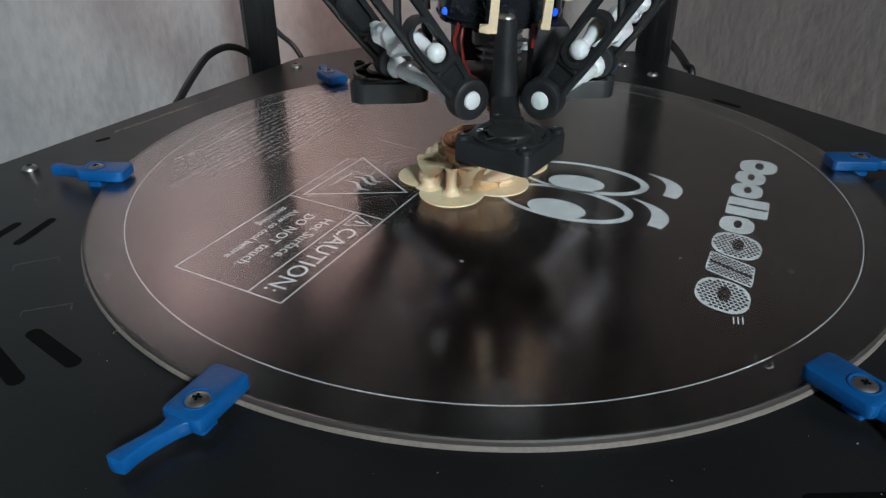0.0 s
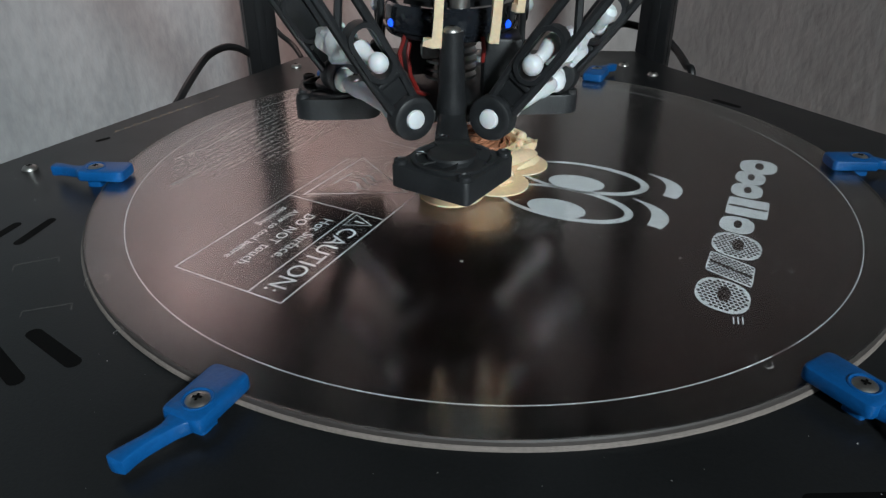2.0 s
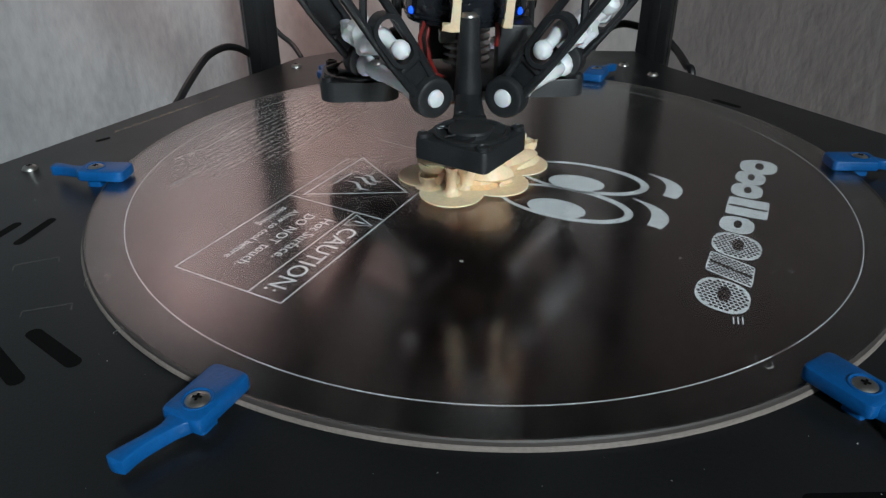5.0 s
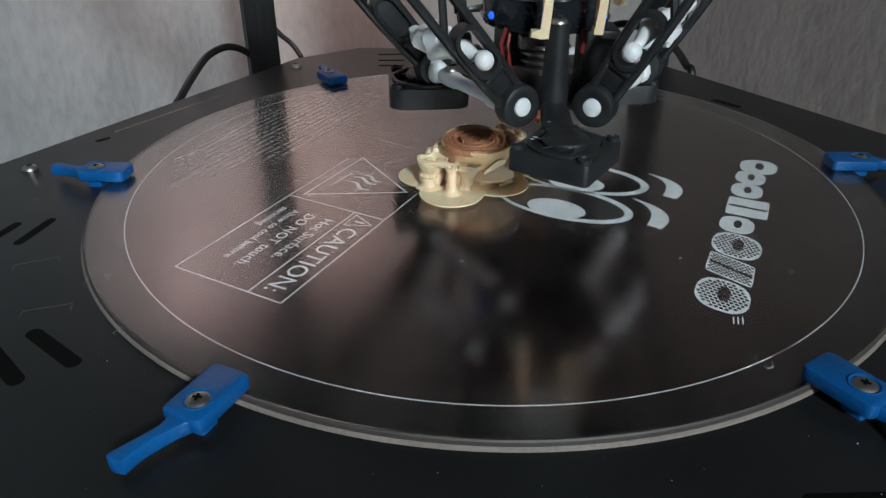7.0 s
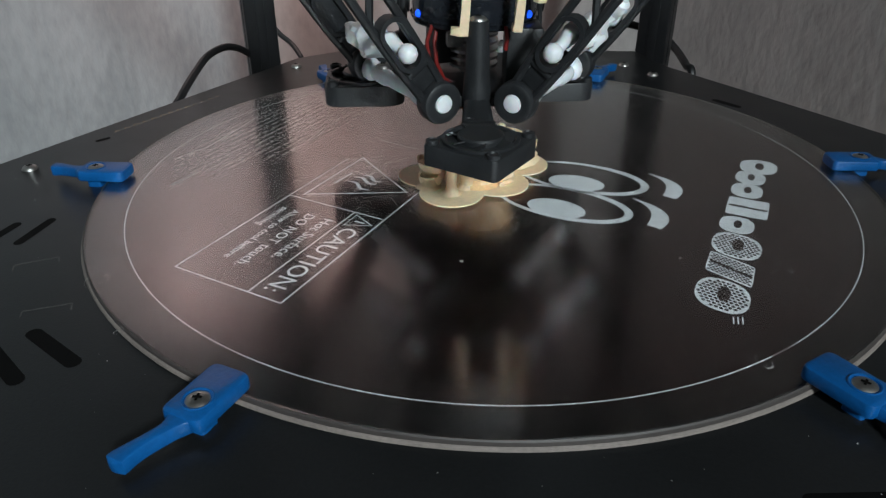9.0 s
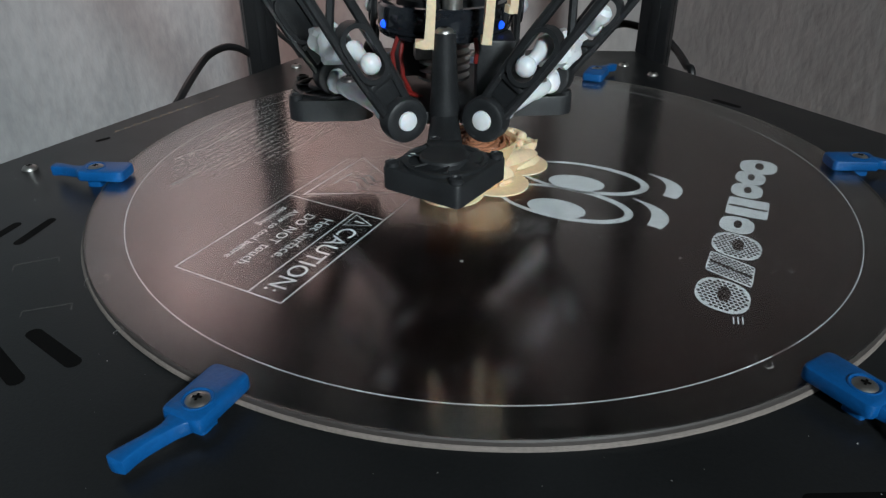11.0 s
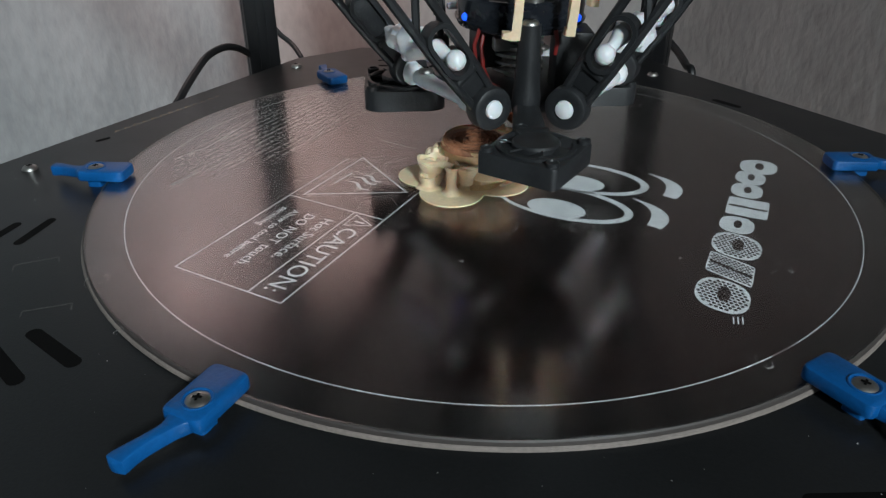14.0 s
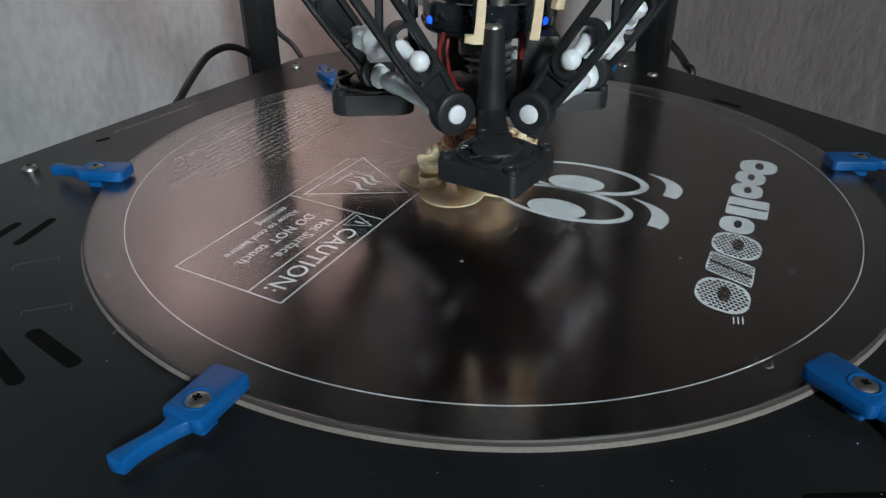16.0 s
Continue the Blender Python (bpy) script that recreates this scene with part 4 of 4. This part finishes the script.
def arm_mesh(parent, th, s):
    # a thick puck with a shallow dished face round the joint
    bm = lathe(bmesh.new(), [(3.3, -3.3), (4.0, -3.5), (6.2, -3.5), (7.0, -3.1), (7.4, -2.2), (7.4, 2.2), (7.0, 3.1), (6.2, 3.5), (4.0, 3.5), (3.3, 3.3)], 36, Matrix.Rotation(radians(90), 4, "Y"), closed=True)
    arm = part("arm", bm, BLACK, parent, "black trussed plastic arm")
    for sy in (-1, 1):
        pts = [(0, sy * 4.2, 4.5), (0, sy * 4.5, 10), (0, sy * 4.9, 18), (0, sy * 5.1, 28), (0, sy * 5.0, 40), (0, sy * 4.8, 120), (0, sy * 3.6, ARM_L - 6)]
        part("rail", tube(bmesh.new(), pts, 1.55, 8), BLACK, arm)
    bm = ribbon(bmesh.new(), stadium(16.8, 35.6, 4.5), 1.5, -2.6, 2.6, True)
    bmesh.ops.transform(bm, matrix=ON_EDGE, verts=bm.verts)
    part("eye_ring", bm, BLACK, arm)
    z, sy = 37.0, 1
    while z < ARM_L - 20:
        part("web", tube(bmesh.new(), [(0, -sy * 5.2, z), (0, sy * 5.2, z + 14)], 1.25, 6), BLACK, arm)
        z, sy = z + 14, -sy
    # recessed gusset with a small pocket between the puck and the slot
    bm = box(bmesh.new(), 1.0, 8.6, 8.0, Matrix.Translation((0, 0, 11.5)), bevel=0.2)
    box(bm, 3.4, 8.4, 2.2, Matrix.Translation((0, 0, 15.4)), bevel=0.6)
    part("web", bm, BLACK, arm)
    part("pin", lathe(bmesh.new(), [(0, -3.4), (3.25, -3.4), (3.25, 3.2), (3.0, 3.9), (2.2, 4.3), (0, 4.55)], 28, Matrix.Rotation(radians(90 * s), 4, "Y")), NYLON, arm, "white nylon joint pin")
    if th == 214.0 and s == -1:
        # closed pocket: the spacer's end sits on its inner face
        bm = box(bmesh.new(), 1.6, 8.6, 18, Matrix.Translation((-0.6, 0, 26.6)), bevel=0.5)
        part("pocket_plate", bm, BLACK, arm)
        return arm
    bm = lathe(bmesh.new(), [(0, -3.3), (1.7, -2.85), (2.85, -1.7), (3.3, 0), (2.85, 1.7), (1.7, 2.85), (0, 3.3)], 22, Matrix.Translation((s * 1.6, 0, 22.6)))
    ball = part("ball", bm, NYLON, arm, "white nylon ball")
    # the clip that grips the ball, seen through the slot
    back, up = (10.0, 0.3) if th == 214.0 else (4.6, 0.95)
    part("ball_clip", tube(bmesh.new(), [(s * 0.4, 0, 22.6), (-s * back * 0.3, 0, 22.6 + 2.6 * up), (-s * back * 0.6, 0, 22.6 + 4.8 * up), (-s * back * 0.8, 0, 22.6 + 7.0 * up), (-s * back * 0.93, 0, 22.6 + 9.0 * up), (-s * back, 0, 22.6 + 10.4 * up)], 2.2, 12, [1.0, 0.9, 1.2, 1.55, 1.4, 0.7]), NYLON, ball)
    return arm


ARMS = []
for th in TOWERS:
    for s in (-1, 1):
        ARMS.append((arm_mesh(head, th, s), th, s))
# lumpy spacers between the two arms of a pair ride on the arm at s = -1


def lumps(a, r, z):
    return r * (1 + 0.16 * math.cos(3 * a + 0.35 * z) + 0.09 * math.cos(5 * a - 0.5 * z)), z


for arm, th, s in ARMS:
    if s == -1:
        prof = [(0, 8), (2.4, 8.3), (3.1, 10), (3.0, 14), (2.4, 16), (3.2, 17), (5.6, 18), (6.6, 20), (6.2, 23), (5.6, 25), (6.6, 27), (6.7, 30), (6.0, 34), (4.6, 37), (3.4, 39), (3.9, 41), (3.4, 44), (1.9, 46), (1.7, 54), (0, 55)]
        bm = lathe(bmesh.new(), prof, 24, Matrix.Translation((4.5, 0, 22.0)) @ Matrix.Rotation(radians(90), 4, "Y") @ Matrix.Diagonal((0.86, 0.86, 0.92, 1.0)), squash=lumps)
        part("spacer", bm, NYLON, arm, "white nylon spacer between the arms", flat_angle=28)


def arm_pose(th, s, hx, hy):
    """The arm's pose in the head's space, with the head's origin at hx, hy in the world (mm)."""
    d = Vector((math.cos(radians(th)), math.sin(radians(th))))
    tang = Vector((-d.y, d.x))
    low = NZ + ARM_A * d + s * ARM_T * tang
    top = (ARM_A + ARM_R[th]) * d + s * ARM_T * tang - Vector((hx, hy))
    v = top - low
    dz = math.sqrt(ARM_L ** 2 - v.length_squared)
    zc = Vector((v.x, v.y, dz)).normalized()
    xc = Vector((tang.x, tang.y, 0))
    xc = (xc - zc * xc.dot(zc)).normalized()
    yc = zc.cross(xc)
    r = Matrix((xc, yc, zc)).transposed().to_4x4()
    return Matrix.Translation((low.x * MM, low.y * MM, 0)) @ r


HEAD_Z = 42.0


def motions():
    rows = [
        (0.0, 6.0, -25.8), (0.1, -10.3, -26.9), (0.2, -5.7, -52.1), (0.3, 13.8, -24.0), (0.4, 14.6, -27.8), (0.5, -11.1, -31.3),
        (0.6, 11.7, -38.8), (0.7, 1.0, -19.6), (0.8, 2.9, -45.0), (0.9, 12.3, -45.5), (1.0, 15.7, -45.3), (1.1, -7.3, -61.8),
        (1.2, -4.6, -57.1), (1.3, -12.9, -28.9), (1.4, 3.5, -5.5), (1.5, 15.5, -5.4), (1.6, 23.0, -31.5), (1.7, 19.2, -25.6),
        (1.8, 10.8, -38.3), (1.9, 5.5, -38.6), (2.0, -11.4, -46.5), (2.1, 9.7, -16.4), (2.2, 0.8, -16.9), (2.3, -0.7, -44.7),
        (2.4, 15.6, -30.8), (2.5, 8.6, -22.4), (2.6, -0.9, -40.8), (2.7, 16.2, -51.2), (2.8, 12.9, -49.8), (2.9, -10.5, -59.0),
        (3.0, -14.9, -34.6), (3.1, -4.3, -18.0), (3.2, -10.2, -55.5), (3.3, -9.7, -60.0), (3.4, -2.4, -34.4), (3.5, -2.0, -41.4),
        (3.6, 14.8, -28.4), (3.7, 1.3, -16.9), (3.8, 10.7, -18.3), (3.9, -10.2, -39.1), (4.0, 14.0, -35.7), (4.1, 3.6, -19.5),
        (4.2, 4.1, -43.3), (4.3, -5.8, -23.4), (4.4, 9.6, -15.7), (4.5, 17.6, -36.0), (4.6, -4.4, -42.7), (4.7, -4.8, -58.5),
        (4.8, 16.2, -26.3), (4.9, -10.7, -31.7), (5.0, -6.7, -24.3), (5.1, -10.9, -45.2), (5.2, 1.1, -46.2), (5.3, -14.5, -33.5),
        (5.4, 3.4, -18.1), (5.5, 12.1, -10.7), (5.6, 6.6, -26.0), (5.7, -2.4, -41.2), (5.8, 11.4, -32.1), (5.9, 15.0, -35.6),
        (6.0, 12.1, -22.9), (6.1, 10.7, -35.4), (6.2, 4.7, -43.6), (6.3, 14.0, -50.8), (6.4, -9.9, -60.5), (6.5, -11.2, -40.3),
        (6.6, -10.6, -55.0), (6.7, -8.5, -24.2), (6.8, 13.0, -18.2), (6.9, 20.1, -22.3), (7.0, 23.1, -32.1), (7.1, 12.3, -34.6),
        (7.2, -7.5, -36.5), (7.3, 1.3, -43.4), (7.4, 13.6, -24.7), (7.5, 8.8, -33.7), (7.6, 2.1, -16.2), (7.7, -7.3, -24.8),
        (7.8, -1.0, -52.8), (7.9, 14.4, -23.3), (8.0, -4.9, -43.9), (8.1, 12.9, -49.3), (8.2, -7.5, -60.8), (8.3, -14.2, -37.6),
        (8.4, -4.5, -54.6), (8.5, -5.4, -22.7), (8.6, 13.2, -9.9), (8.7, 20.2, -32.9), (8.8, 15.0, -27.1), (8.9, -7.9, -26.7),
        (9.0, -3.5, -30.2), (9.1, -8.6, -35.4), (9.2, -11.3, -49.8), (9.3, 4.9, -24.1), (9.4, 11.6, -36.9), (9.5, 22.8, -31.8),
        (9.6, 9.7, -23.3), (9.7, -8.1, -63.7), (9.8, -6.5, -38.0), (9.9, -3.5, -20.0), (10.0, 15.6, -24.6), (10.1, -9.8, -35.4),
        (10.2, 15.1, -45.1), (10.3, 18.6, -22.6), (10.4, 14.2, -49.7), (10.5, -0.2, -43.8), (10.6, -6.9, -52.5), (10.7, 24.0, -35.4),
        (10.8, -9.1, -32.4), (10.9, -11.7, -59.6), (11.0, -13.7, -48.3), (11.1, -8.5, -61.3), (11.2, -9.9, -27.4), (11.3, 3.4, -18.8),
        (11.4, 23.6, -36.3), (11.5, 18.8, -37.2), (11.6, 17.2, -45.2), (11.7, 10.0, -51.0), (11.8, -14.5, -27.2), (11.9, -15.6, -57.9),
        (12.0, 4.7, -14.0), (12.1, 12.6, -14.1), (12.2, 19.7, -28.1), (12.3, 23.7, -31.5), (12.4, 11.0, -37.1), (12.5, -10.1, -38.5),
        (12.6, -11.2, -44.8), (12.7, 6.0, -15.2), (12.8, 2.0, -15.5), (12.9, -4.1, -41.5), (13.0, 15.0, -33.3), (13.1, 3.4, -18.1),
        (13.2, 5.2, -42.1), (13.3, 14.0, -44.8), (13.4, 12.2, -48.8), (13.5, -11.1, -44.3), (13.6, -16.8, -47.9), (13.7, -3.6, -54.5),
        (13.8, 13.2, -12.7), (13.9, 9.7, -15.7), (14.0, 13.6, -35.2), (14.1, 10.6, -36.5), (14.2, -0.6, -45.8), (14.3, -11.4, -44.8),
        (14.4, 14.4, -34.5), (14.5, 5.4, -23.9), (14.6, -12.9, -46.6), (14.7, 13.1, -36.4), (14.8, -0.3, -18.4), (14.9, 23.6, -35.7),
        (15.0, 20.3, -29.3), (15.1, 17.8, -50.5), (15.2, -11.3, -40.0), (15.3, -12.5, -24.0), (15.4, -7.2, -32.2), (15.5, 11.4, -7.5),
        (15.6, 22.1, -33.4), (15.7, 18.4, -33.7), (15.8, 6.1, -13.7), (15.9, 10.0, -32.9), (16.0, 1.6, -40.9),
    ]
    walk(head, [(t, mpose(x, y, HEAD_Z)) for t, x, y in rows])
    for arm, th, s in ARMS:
        walk(arm, [(t, arm_pose(th, s, x, y)) for t, x, y in rows])


motions()
